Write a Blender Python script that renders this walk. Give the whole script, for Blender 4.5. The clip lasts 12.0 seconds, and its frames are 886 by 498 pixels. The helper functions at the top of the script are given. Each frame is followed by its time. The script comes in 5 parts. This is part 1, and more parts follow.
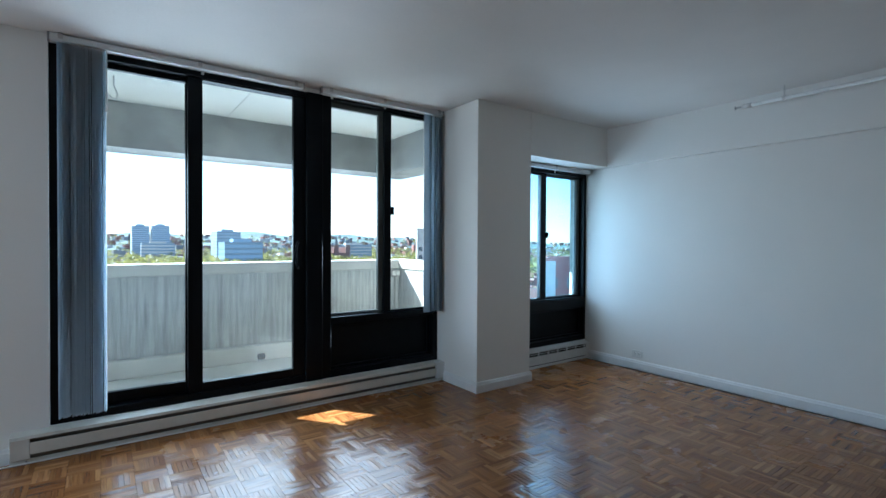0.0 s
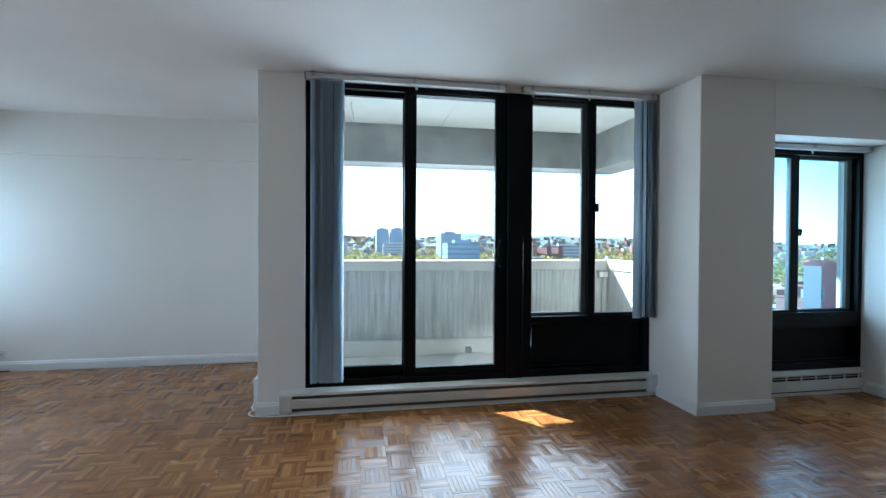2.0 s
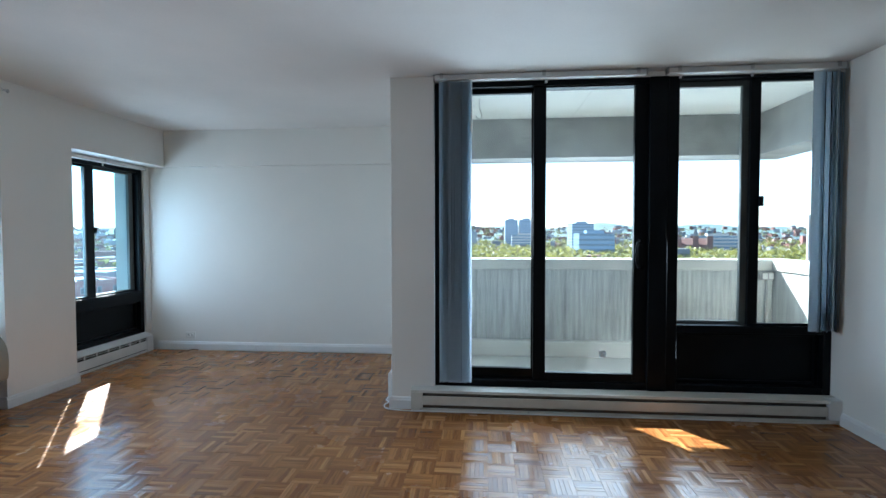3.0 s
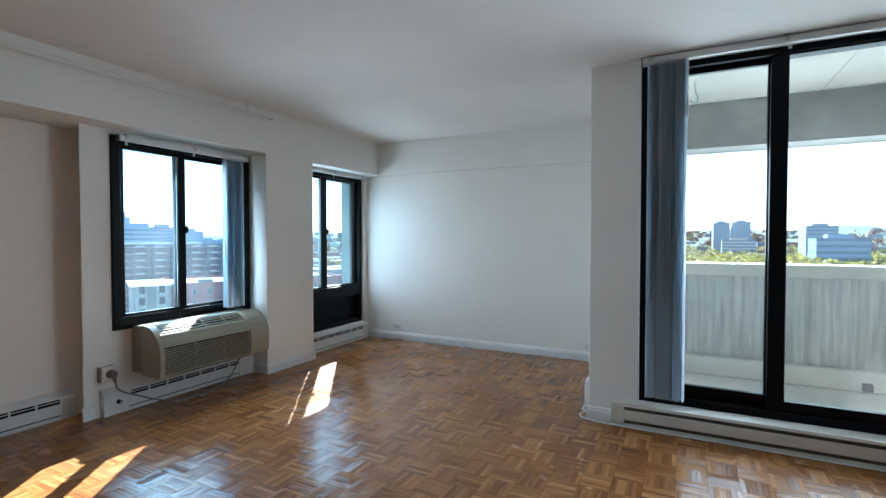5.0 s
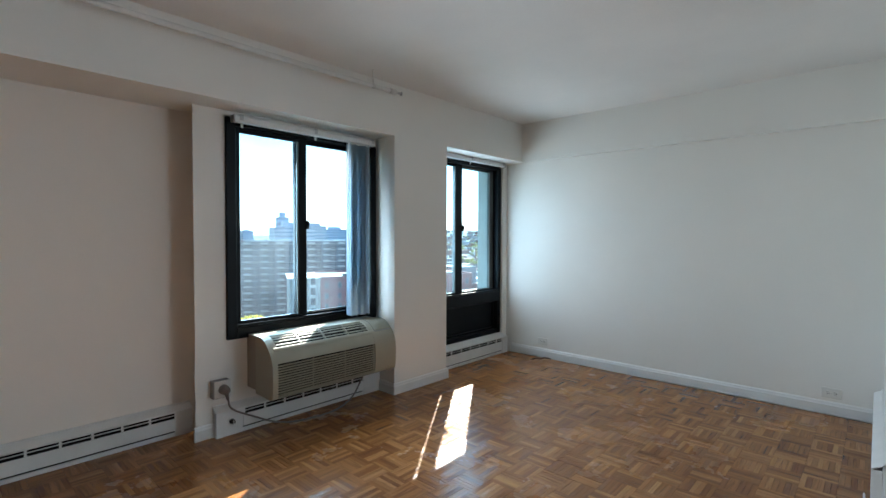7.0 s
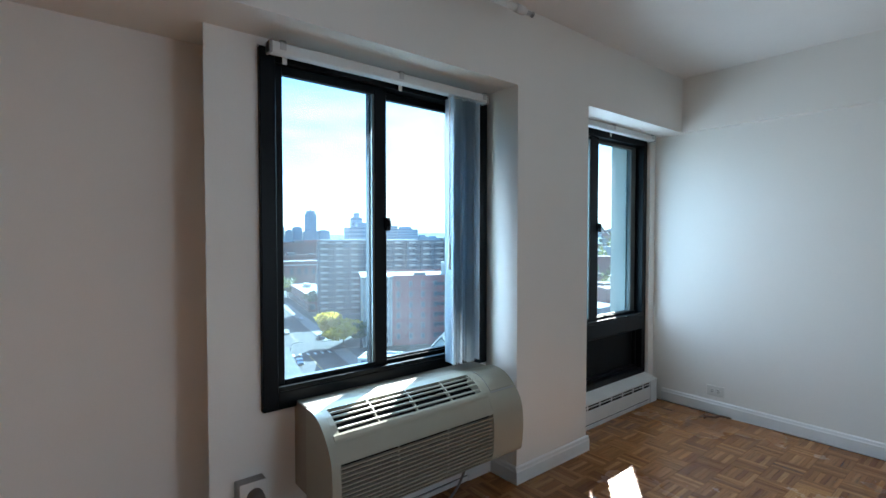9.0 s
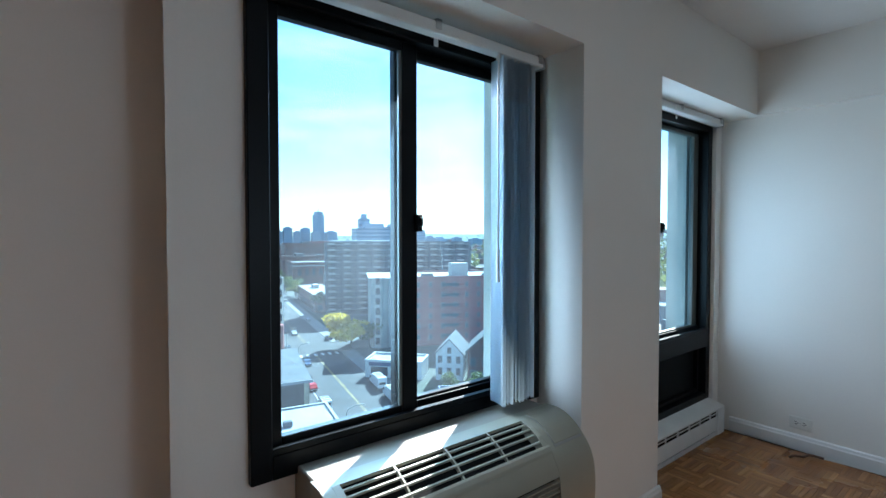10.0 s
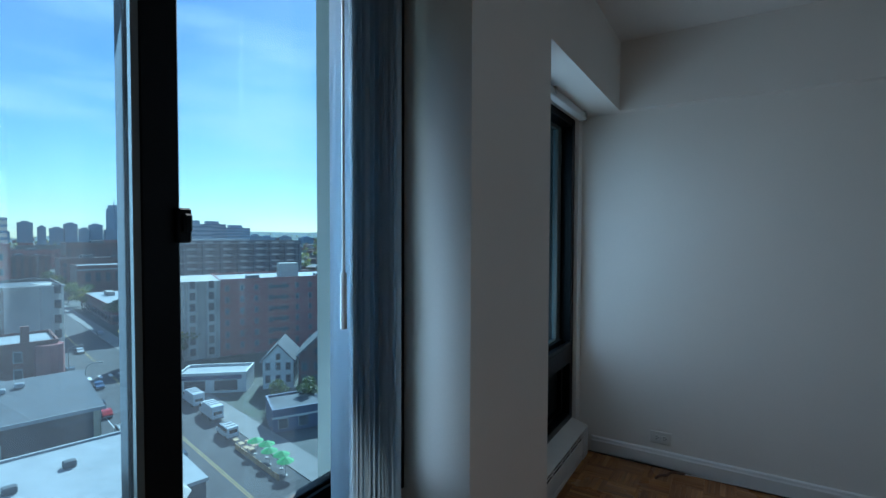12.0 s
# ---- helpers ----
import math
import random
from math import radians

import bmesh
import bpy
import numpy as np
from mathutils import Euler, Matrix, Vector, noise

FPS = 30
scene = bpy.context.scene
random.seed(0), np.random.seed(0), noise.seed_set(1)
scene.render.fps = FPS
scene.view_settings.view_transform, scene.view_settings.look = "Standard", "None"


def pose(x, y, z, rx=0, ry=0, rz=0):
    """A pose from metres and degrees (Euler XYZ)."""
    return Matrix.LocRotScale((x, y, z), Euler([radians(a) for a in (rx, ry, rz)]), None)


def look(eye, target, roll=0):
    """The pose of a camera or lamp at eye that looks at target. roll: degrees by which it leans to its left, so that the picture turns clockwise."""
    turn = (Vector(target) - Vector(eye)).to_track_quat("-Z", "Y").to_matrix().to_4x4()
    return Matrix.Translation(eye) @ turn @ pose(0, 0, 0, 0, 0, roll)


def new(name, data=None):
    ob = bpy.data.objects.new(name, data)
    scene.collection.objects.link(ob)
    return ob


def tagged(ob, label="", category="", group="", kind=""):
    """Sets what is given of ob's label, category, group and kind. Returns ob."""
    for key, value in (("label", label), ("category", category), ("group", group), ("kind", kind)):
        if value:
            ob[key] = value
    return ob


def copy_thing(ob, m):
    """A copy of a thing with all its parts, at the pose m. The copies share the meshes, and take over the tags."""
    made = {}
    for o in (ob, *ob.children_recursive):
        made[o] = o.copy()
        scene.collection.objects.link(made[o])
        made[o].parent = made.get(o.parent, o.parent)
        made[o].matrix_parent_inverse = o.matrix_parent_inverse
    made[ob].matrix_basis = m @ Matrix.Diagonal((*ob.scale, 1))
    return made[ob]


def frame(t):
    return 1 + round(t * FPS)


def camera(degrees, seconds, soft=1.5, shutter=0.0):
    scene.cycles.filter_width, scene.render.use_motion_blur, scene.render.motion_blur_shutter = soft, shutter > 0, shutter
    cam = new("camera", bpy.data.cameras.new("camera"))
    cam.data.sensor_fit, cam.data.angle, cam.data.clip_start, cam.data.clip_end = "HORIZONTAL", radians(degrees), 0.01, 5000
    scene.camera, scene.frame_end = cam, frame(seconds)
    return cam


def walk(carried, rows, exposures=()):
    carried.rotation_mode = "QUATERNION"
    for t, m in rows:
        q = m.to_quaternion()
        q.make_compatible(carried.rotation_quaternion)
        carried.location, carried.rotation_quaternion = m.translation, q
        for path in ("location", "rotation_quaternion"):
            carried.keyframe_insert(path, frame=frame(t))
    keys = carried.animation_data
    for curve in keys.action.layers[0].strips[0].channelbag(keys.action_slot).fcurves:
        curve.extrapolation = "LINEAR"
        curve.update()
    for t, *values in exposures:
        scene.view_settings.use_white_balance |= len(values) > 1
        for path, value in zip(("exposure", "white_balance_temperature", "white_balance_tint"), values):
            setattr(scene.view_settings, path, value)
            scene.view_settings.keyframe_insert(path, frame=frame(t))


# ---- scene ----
cam = camera(86.1, 12.0)
PATH = [
    (0, (-0.014, 0.908, 1.249), (1.154, 2.531, 1.223), 0.3),
    (0.5, (0.011, 0.87, 1.239), (1.053, 2.577, 1.216), 0.2),
    (1, (0.051, 0.869, 1.239), (0.896, 2.681, 1.213), 0.3),
    (1.5, (0.078, 0.896, 1.24), (0.694, 2.799, 1.211), 0.3),
    (2, (0.095, 0.927, 1.233), (0.458, 2.893, 1.206), 0.3),
    (2.5, (0.116, 0.957, 1.245), (0.196, 2.955, 1.209), 0.3),
    (3, (0.104, 1.0, 1.303), (-0.07, 2.991, 1.237), -0.1),
    (3.5, (0.08, 1.028, 1.299), (-0.337, 2.983, 1.234), -0.1),
    (5.5, (-0.065, 1.065, 1.263), (-1.098, 2.776, 1.211), 0.0),
    (6, (-0.248, 1.211, 1.266), (-1.393, 2.849, 1.204), -0.0),
    (6.5, (-0.43, 1.407, 1.266), (-1.678, 2.969, 1.204), -0.0),
    (7, (-0.63, 1.716, 1.26), (-1.984, 3.187, 1.205), 0.2),
    (9, (-1.8, 2.388, 1.286), (-3.353, 3.646, 1.227), 0.0),
    (9.5, (-2.06, 2.487, 1.29), (-3.63, 3.726, 1.239), 0.1),
    (10, (-2.304, 2.61, 1.291), (-3.876, 3.844, 1.236), 0.0),
    (10.5, (-2.521, 2.713, 1.302), (-4.057, 3.993, 1.256), -0.3),
    (11, (-2.728, 2.831, 1.318), (-4.188, 4.197, 1.262), -0.1),
    (11.5, (-2.824, 2.983, 1.319), (-4.129, 4.497, 1.258), -0.1),
    (12, (-2.844, 3.107, 1.321), (-3.899, 4.804, 1.262), 0.2),
]
EXPOSURES = [
    (0.0, 2.6, 5350, 3), (2.5, 2.68, 5500, 3), (3.5, 2.58, 5500, 3), (5.5, 2.78, 5850, 3), (7.0, 2.68, 6050, 4), (9.0, 2.55, 5750, 5),
    (10.0, 2.2, 5600, 4), (10.7, 1.9, 5500, 3), (11.1, 1.5, 5400, 3), (11.5, 1.02, 5300, 2), (12.0, 0.93, 5300, 2),
]
walk(cam, [(t, look(eye, target, roll)) for t, eye, target, roll in PATH], EXPOSURES)

# ---- world, sun, large lights ----
SUN_EL, SUN_AZ = 37.4, -36.8
world = bpy.data.worlds.new("world")
scene.world = world
world.use_nodes = True
wn = world.node_tree.nodes
sky = wn.new("ShaderNodeTexSky")
sky.sky_type, sky.sun_disc = "NISHITA", False
sky.sun_elevation, sky.sun_rotation = radians(SUN_EL), radians(SUN_AZ)
sky.air_density, sky.dust_density, sky.ozone_density = 1.0, 0.25, 2.2
wn["Background"].inputs[1].default_value = 0.068
# thin cirrus streaks high in the sky
tcw, mpw, ciw, crw, mxw = (wn.new("ShaderNode" + k) for k in ("TexCoord", "Mapping", "TexNoise", "ValToRGB", "Mix"))
mpw.inputs["Scale"].default_value, mpw.inputs["Rotation"].default_value = (2.0, 2.0, 11.0), (0.12, 0.08, 0)
ciw.inputs["Scale"].default_value, ciw.inputs["Detail"].default_value, ciw.inputs["Roughness"].default_value = 1.6, 7.0, 0.55
crw.color_ramp.elements[0].position, crw.color_ramp.elements[1].position = 0.47, 0.85
mxw.data_type, mxw.blend_type = "RGBA", "MIX"
mxw.inputs["B"].default_value = (7.0, 7.6, 8.0, 1)
wl = world.node_tree.links
wl.new(tcw.outputs["Generated"], mpw.inputs[0])
wl.new(mpw.outputs[0], ciw.inputs["Vector"])
wl.new(ciw.outputs["Fac"], crw.inputs[0])
wl.new(crw.outputs[0], mxw.inputs["Factor"])
wl.new(sky.outputs[0], mxw.inputs["A"])
wl.new(mxw.outputs["Result"], wn["Background"].inputs[0])
ce = math.cos(radians(SUN_EL))
SUN_DIR = Vector((math.sin(radians(SUN_AZ)) * ce, math.cos(radians(SUN_AZ)) * ce, math.sin(radians(SUN_EL))))
sun = new("sun", bpy.data.lights.new("sun", "SUN"))
sun.data.energy, sun.data.angle, sun.data.color = 5.0, radians(0.53), (1.0, 0.93, 0.82)
sun.matrix_world = look(SUN_DIR * 50, (0, 0, 0))


def sky_lamp(name, centre, target, w, h, watts, spread=150):
    """Daylight through one window opening."""
    lamp = new(name, bpy.data.lights.new(name, "AREA"))
    lamp.data.shape, lamp.data.size, lamp.data.size_y = "RECTANGLE", w, h
    lamp.data.energy, lamp.data.color = watts, (0.80, 0.90, 1.0)
    lamp.data.spread = radians(spread)
    lamp.matrix_world = look(centre, target)
    return lamp


sky_lamp("skylight_left_window", (-3.85, 3.48, 1.32), (-1.0, 3.75, 0.2), 0.85, 1.2, 5.8, 132)
sky_lamp("skylight_alcove_window", (-3.88, 5.30, 1.32), (-1.8, 5.3, 0.9), 0.7, 1.2, 3.8, 155)
sky_lamp("skylight_right_window", (3.65, 4.45, 1.32), (3.3, 0.8, 0.8), 0.7, 1.2, 3.0, 150)
sky_lamp("skylight_balcony_door", (1.15, 4.80, 1.15), (-3.9, 0.6, 0.55), 2.2, 1.5, 6.4, 112)
sky_lamp("skylight_balcony_opening", (1.2, 6.14, 1.55), (1.2, 4.0, 1.2), 2.8, 0.95, 5.5, 140)

# ---- materials ----


def mat(name, colour, rough=0.6, metal=0.0, spec=0.5):
    m = bpy.data.materials.new(name)
    m.use_nodes = True
    b = m.node_tree.nodes["Principled BSDF"]
    b.inputs["Base Color"].default_value = (*colour, 1)
    b.inputs["Roughness"].default_value = rough
    b.inputs["Metallic"].default_value = metal
    b.inputs["Specular IOR Level"].default_value = spec
    return m


def N(m, kind, **props):
    n = m.node_tree.nodes.new(kind)
    for k, v in props.items():
        n.inputs[k].default_value = v
    return n


def L(m, a, b):
    m.node_tree.links.new(a, b)


def bsdf(m):
    return m.node_tree.nodes["Principled BSDF"]


def coords(m, sx=1, sy=1, sz=1, kind="Position"):
    geo = m.node_tree.nodes.new("ShaderNodeNewGeometry") if kind == "Position" else m.node_tree.nodes.new("ShaderNodeTexCoord")
    mp = m.node_tree.nodes.new("ShaderNodeMapping")
    mp.inputs["Scale"].default_value = (sx, sy, sz)
    L(m, geo.outputs["Position" if kind == "Position" else "Object"], mp.inputs[0])
    return mp.outputs[0]


def ramp(m, src, stops):
    r = m.node_tree.nodes.new("ShaderNodeValToRGB")
    while len(r.color_ramp.elements) < len(stops):
        r.color_ramp.elements.new(0.5)
    for e, (p, c) in zip(r.color_ramp.elements, stops):
        e.position, e.color = p, (*c, 1)
    L(m, src, r.inputs[0])
    return r.outputs[0]


def mottle(m, colour, amount=0.1, big=1.5, fine=60.0, bump=0.05, dist=0.002, stain=None):
    """Two scales of variation round a colour, with fine relief."""
    c = coords(m)
    n1 = N(m, "ShaderNodeTexNoise", Scale=big, Detail=4.0, Roughness=0.6)
    n2 = N(m, "ShaderNodeTexNoise", Scale=fine, Detail=3.0)
    L(m, c, n1.inputs["Vector"])
    L(m, c, n2.inputs["Vector"])
    lo = stain or tuple(v * (1 - amount) for v in colour)
    hi = tuple(min(1, v * (1 + amount * 0.6)) for v in colour)
    a = ramp(m, n1.outputs["Fac"], [(0.3, lo), (0.7, hi)])
    mix = m.node_tree.nodes.new("ShaderNodeMix")
    mix.data_type, mix.blend_type = "RGBA", "MULTIPLY"
    mix.inputs["Factor"].default_value = amount
    L(m, a, mix.inputs["A"])
    L(m, ramp(m, n2.outputs["Fac"], [(0.3, (0.6, 0.6, 0.6)), (0.7, (1, 1, 1))]), mix.inputs["B"])
    L(m, mix.outputs["Result"], bsdf(m).inputs["Base Color"])
    bp = N(m, "ShaderNodeBump", Strength=bump, Distance=dist)
    L(m, n2.outputs["Fac"], bp.inputs["Height"])
    L(m, bp.outputs[0], bsdf(m).inputs["Normal"])
    return m


WALL = mottle(mat("wall_paint", (0.80, 0.782, 0.74), 0.62), (0.80, 0.782, 0.74), 0.035, 0.8, 140, 0.12, 0.002)
def rippled(m):
    """Hand-floated plaster: broad shallow waves under the fine relief."""
    big = N(m, "ShaderNodeTexNoise", Scale=2.6, Detail=2.0)
    L(m, coords(m), big.inputs["Vector"])
    fine_ = next(n for n in m.node_tree.nodes if n.bl_idname == "ShaderNodeBump")
    b2 = N(m, "ShaderNodeBump", Strength=0.35, Distance=0.02)
    L(m, big.outputs["Fac"], b2.inputs["Height"])
    L(m, b2.outputs[0], fine_.inputs["Normal"])
    return m


WALL_WARM = mottle(mat("warm_wall_paint", (0.80, 0.735, 0.665), 0.62), (0.80, 0.735, 0.665), 0.035, 0.8, 140, 0.12, 0.002)
CEIL = rippled(mottle(mat("ceiling_paint", (0.79, 0.768, 0.74), 0.75), (0.79, 0.768, 0.74), 0.05, 1.1, 70, 0.25, 0.003))
TRIM = mottle(mat("trim_gloss_white", (0.74, 0.74, 0.73), 0.35), (0.74, 0.74, 0.73), 0.05, 4, 90, 0.04)
FRAME = mottle(mat("black_aluminium", (0.0025, 0.004, 0.006), 0.36, 0.0, 0.14), (0.0025, 0.004, 0.006), 0.25, 5, 220, 0.03)
FRAME_PANEL = mottle(mat("black_panel", (0.004, 0.006, 0.008), 0.5, 0.0, 0.15), (0.004, 0.006, 0.008), 0.3, 3, 150, 0.04)
RAIL = mottle(mat("white_rail", (0.70, 0.71, 0.70), 0.4), (0.70, 0.71, 0.70), 0.06, 6, 100, 0.02)
HEATER = mottle(mat("heater_enamel", (0.60, 0.58, 0.52), 0.4), (0.60, 0.58, 0.52), 0.1, 5, 120, 0.05)
HEATER_W = mottle(mat("heater_white", (0.70, 0.69, 0.67), 0.4), (0.70, 0.69, 0.67), 0.08, 5, 120, 0.05)
# near-black for dark parts, and for shade painted into recesses
DARK = mat("dark_part_and_shade", (0.004, 0.004, 0.004), 0.8, 0.0, 0.1)
FIN = mottle(mat("heater_fins_and_shade", (0.16, 0.15, 0.13), 0.5, 0.6), (0.16, 0.15, 0.13), 0.3, 8, 160, 0.1)
AC_SHELL = mottle(mat("beige_plastic", (0.31, 0.295, 0.235), 0.40), (0.31, 0.295, 0.235), 0.06, 5, 260, 0.05, 0.0008)
AC_SIDE = mottle(mat("beige_side_metal", (0.26, 0.235, 0.195), 0.45), (0.26, 0.235, 0.195), 0.08, 5, 200, 0.05)
PLATE = mat("outlet_plastic", (0.70, 0.69, 0.65), 0.35)
BOX_GREY = mottle(mat("grey_box", (0.30, 0.29, 0.28), 0.5), (0.30, 0.29, 0.28), 0.1, 8, 100)
CORD = mat("cord_brown_grey", (0.14, 0.115, 0.10), 0.5)
CORD_W = mat("cord_white", (0.68, 0.67, 0.65), 0.4)
COPPER = mottle(mat("brown_splice", (0.10, 0.045, 0.025), 0.5), (0.10, 0.045, 0.025), 0.4, 40, 200)
STEEL = mat("steel", (0.5, 0.5, 0.5), 0.3, 1.0)
PIPE = mottle(mat("painted_pipe", (0.70, 0.68, 0.65), 0.65, 0.0, 0.3), (0.70, 0.68, 0.65), 0.06, 5, 80)
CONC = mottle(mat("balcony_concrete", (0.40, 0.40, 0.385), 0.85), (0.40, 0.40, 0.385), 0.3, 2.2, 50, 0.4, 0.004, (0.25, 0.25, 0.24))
CONC_L = mottle(mat("light_concrete", (0.58, 0.57, 0.52), 0.85), (0.58, 0.57, 0.52), 0.15, 2.0, 45, 0.3, 0.003)
SOFFIT = mottle(mat("balcony_soffit", (0.80, 0.80, 0.76), 0.85), (0.80, 0.80, 0.76), 0.12, 1.5, 40, 0.3, 0.003)


def slat_mat():
    """Thin vinyl that lets some light through."""
    m = mat("blind_vinyl", (0.76, 0.775, 0.77), 0.45)
    n = m.node_tree.nodes
    tr = N(m, "ShaderNodeBsdfTranslucent")
    tr.inputs[0].default_value = (0.74, 0.85, 0.94, 1)
    mx = N(m, "ShaderNodeMixShader")
    mx.inputs[0].default_value = 0.6
    L(m, bsdf(m).outputs[0], mx.inputs[1])
    L(m, tr.outputs[0], mx.inputs[2])
    L(m, mx.outputs[0], n["Material Output"].inputs[0])
    return m


SLAT = slat_mat()


def glass_mat(dust_haze, tint):
    """Thin pane: clear, mirror-like at grazing angles, with a dusty film that catches the sun and stands in for outdoor
    haze.
    """
    m = bpy.data.materials.new("window_glass")
    m.use_nodes = True
    n = m.node_tree.nodes
    n.remove(n["Principled BSDF"])
    tr = n.new("ShaderNodeBsdfTransparent")
    tr.inputs[0].default_value = (*tint, 1)
    gl = n.new("ShaderNodeBsdfGlossy")
    gl.inputs["Roughness"].default_value = 0.02
    lw = n.new("ShaderNodeLayerWeight")
    pw = n.new("ShaderNodeMath")
    pw.operation, pw.inputs[1].default_value = "POWER", 4.0
    L(m, lw.outputs["Facing"], pw.inputs[0])
    sc = n.new("ShaderNodeMath")
    sc.operation, sc.inputs[1].default_value, sc.inputs[2].default_value = "MULTIPLY_ADD", 0.5, 0.035
    L(m, pw.outputs[0], sc.inputs[0])
    m1 = n.new("ShaderNodeMixShader")
    L(m, sc.outputs[0], m1.inputs[0])
    L(m, tr.outputs[0], m1.inputs[1])
    L(m, gl.outputs[0], m1.inputs[2])
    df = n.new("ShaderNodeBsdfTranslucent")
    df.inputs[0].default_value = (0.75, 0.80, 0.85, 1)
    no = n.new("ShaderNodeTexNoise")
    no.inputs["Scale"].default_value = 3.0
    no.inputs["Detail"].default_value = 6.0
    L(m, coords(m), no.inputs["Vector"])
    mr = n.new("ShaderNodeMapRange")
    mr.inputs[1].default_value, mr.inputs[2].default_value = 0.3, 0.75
    mr.inputs[3].default_value, mr.inputs[4].default_value = dust_haze * 0.5, dust_haze * 1.6
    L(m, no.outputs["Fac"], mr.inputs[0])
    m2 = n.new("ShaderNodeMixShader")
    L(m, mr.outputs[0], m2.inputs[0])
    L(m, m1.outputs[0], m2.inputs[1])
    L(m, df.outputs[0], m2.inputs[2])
    L(m, m2.outputs[0], n["Material Output"].inputs[0])
    return m


GLASS = glass_mat(0.010, (0.94, 0.965, 0.965))
# blue tint and heavier film put distance haze and a bluer sky into the panes
GLASS_HAZED = glass_mat(0.012, (0.74, 0.91, 0.99))


def parquet_mat(along_x, island):
    """Oak strip with grain along one axis, its tone varied strip by strip under worn satin varnish."""
    m = mat("oak_parquet", (0.3, 0.16, 0.07), 0.3, 0.0, 0.38)
    c = coords(m, 3 if along_x else 55, 55 if along_x else 3, 5)
    n1 = N(m, "ShaderNodeTexNoise", Scale=1.0, Detail=5.0, Roughness=0.65, Distortion=1.2)
    L(m, c, n1.inputs["Vector"])
    info = m.node_tree.nodes.new("ShaderNodeNewGeometry" if island else "ShaderNodeObjectInfo")
    rnd = info.outputs["Random Per Island"] if island else info.outputs["Random"]
    tone = ramp(m, rnd, [(0.0, (0.19, 0.070, 0.020)), (0.3, (0.265, 0.108, 0.032)), (0.75, (0.335, 0.150, 0.046)), (1.0, (0.46, 0.230, 0.082))])
    grain = ramp(m, n1.outputs["Fac"], [(0.32, (0.55, 0.50, 0.46)), (0.5, (0.9, 0.9, 0.9)), (0.7, (1.12, 1.1, 1.06))])
    mx = m.node_tree.nodes.new("ShaderNodeMix")
    mx.data_type, mx.blend_type = "RGBA", "MULTIPLY"
    mx.inputs["Factor"].default_value = 1.0
    L(m, tone, mx.inputs["A"])
    L(m, grain, mx.inputs["B"])
    wear = N(m, "ShaderNodeTexNoise", Scale=1.4, Detail=6.0, Roughness=0.6)
    L(m, coords(m), wear.inputs["Vector"])
    mx2 = m.node_tree.nodes.new("ShaderNodeMix")
    mx2.data_type, mx2.blend_type = "RGBA", "MULTIPLY"
    mx2.inputs["Factor"].default_value = 0.6
    L(m, mx.outputs["Result"], mx2.inputs["A"])
    L(m, ramp(m, wear.outputs["Fac"], [(0.3, (0.72, 0.70, 0.68)), (0.7, (1.1, 1.1, 1.1))]), mx2.inputs["B"])
    L(m, mx2.outputs["Result"], bsdf(m).inputs["Base Color"])
    mr = N(m, "ShaderNodeMapRange")
    mr.inputs[1].default_value, mr.inputs[2].default_value = 0.25, 0.75
    mr.inputs[3].default_value, mr.inputs[4].default_value = 0.16, 0.34
    L(m, wear.outputs["Fac"], mr.inputs[0])
    L(m, mr.outputs[0], bsdf(m).inputs["Roughness"])
    bp = N(m, "ShaderNodeBump", Strength=0.35, Distance=0.001)
    L(m, n1.outputs["Fac"], bp.inputs["Height"])
    # every strip lies at its own slight tilt, so the shine breaks from strip to strip
    wn_ = m.node_tree.nodes.new("ShaderNodeTexWhiteNoise")
    wn_.noise_dimensions = "1D"
    L(m, rnd, wn_.inputs["W"])
    geo = m.node_tree.nodes.new("ShaderNodeNewGeometry")
    last = None
    for op, vec in (("SUBTRACT", (0.5, 0.5, 0.5)), ("MULTIPLY", (0.095, 0.095, 0.0)), ("ADD", None), ("NORMALIZE", None)):
        vm = m.node_tree.nodes.new("ShaderNodeVectorMath")
        vm.operation = op
        L(m, last or wn_.outputs["Color"], vm.inputs[0])
        if vec:
            vm.inputs[1].default_value = vec
        elif op == "ADD":
            L(m, geo.outputs["Normal"], vm.inputs[1])
        last = vm.outputs[0]
    L(m, last, bp.inputs["Normal"])
    L(m, bp.outputs[0], bsdf(m).inputs["Normal"])
    return m


# ---- building helpers ----


def box(bm, x0, x1, y0, y1, z0, z1, bevel=0.0, seg=1):
    made = bmesh.ops.create_cube(bm, size=1.0)["verts"]
    s = Matrix.Diagonal((x1 - x0, y1 - y0, z1 - z0, 1))
    bmesh.ops.transform(bm, matrix=Matrix.Translation(((x0 + x1) / 2, (y0 + y1) / 2, (z0 + z1) / 2)) @ s, verts=made)
    if bevel:
        edges = list({e for v in made for e in v.link_edges})
        bmesh.ops.bevel(bm, geom=edges, offset=bevel, segments=seg, affect="EDGES", profile=0.5)
    return bm


def boxes(*items, bevel=0.0, seg=1):
    bm = bmesh.new()
    for it in items:
        box(bm, *it, bevel=bevel, seg=seg)
    return bm


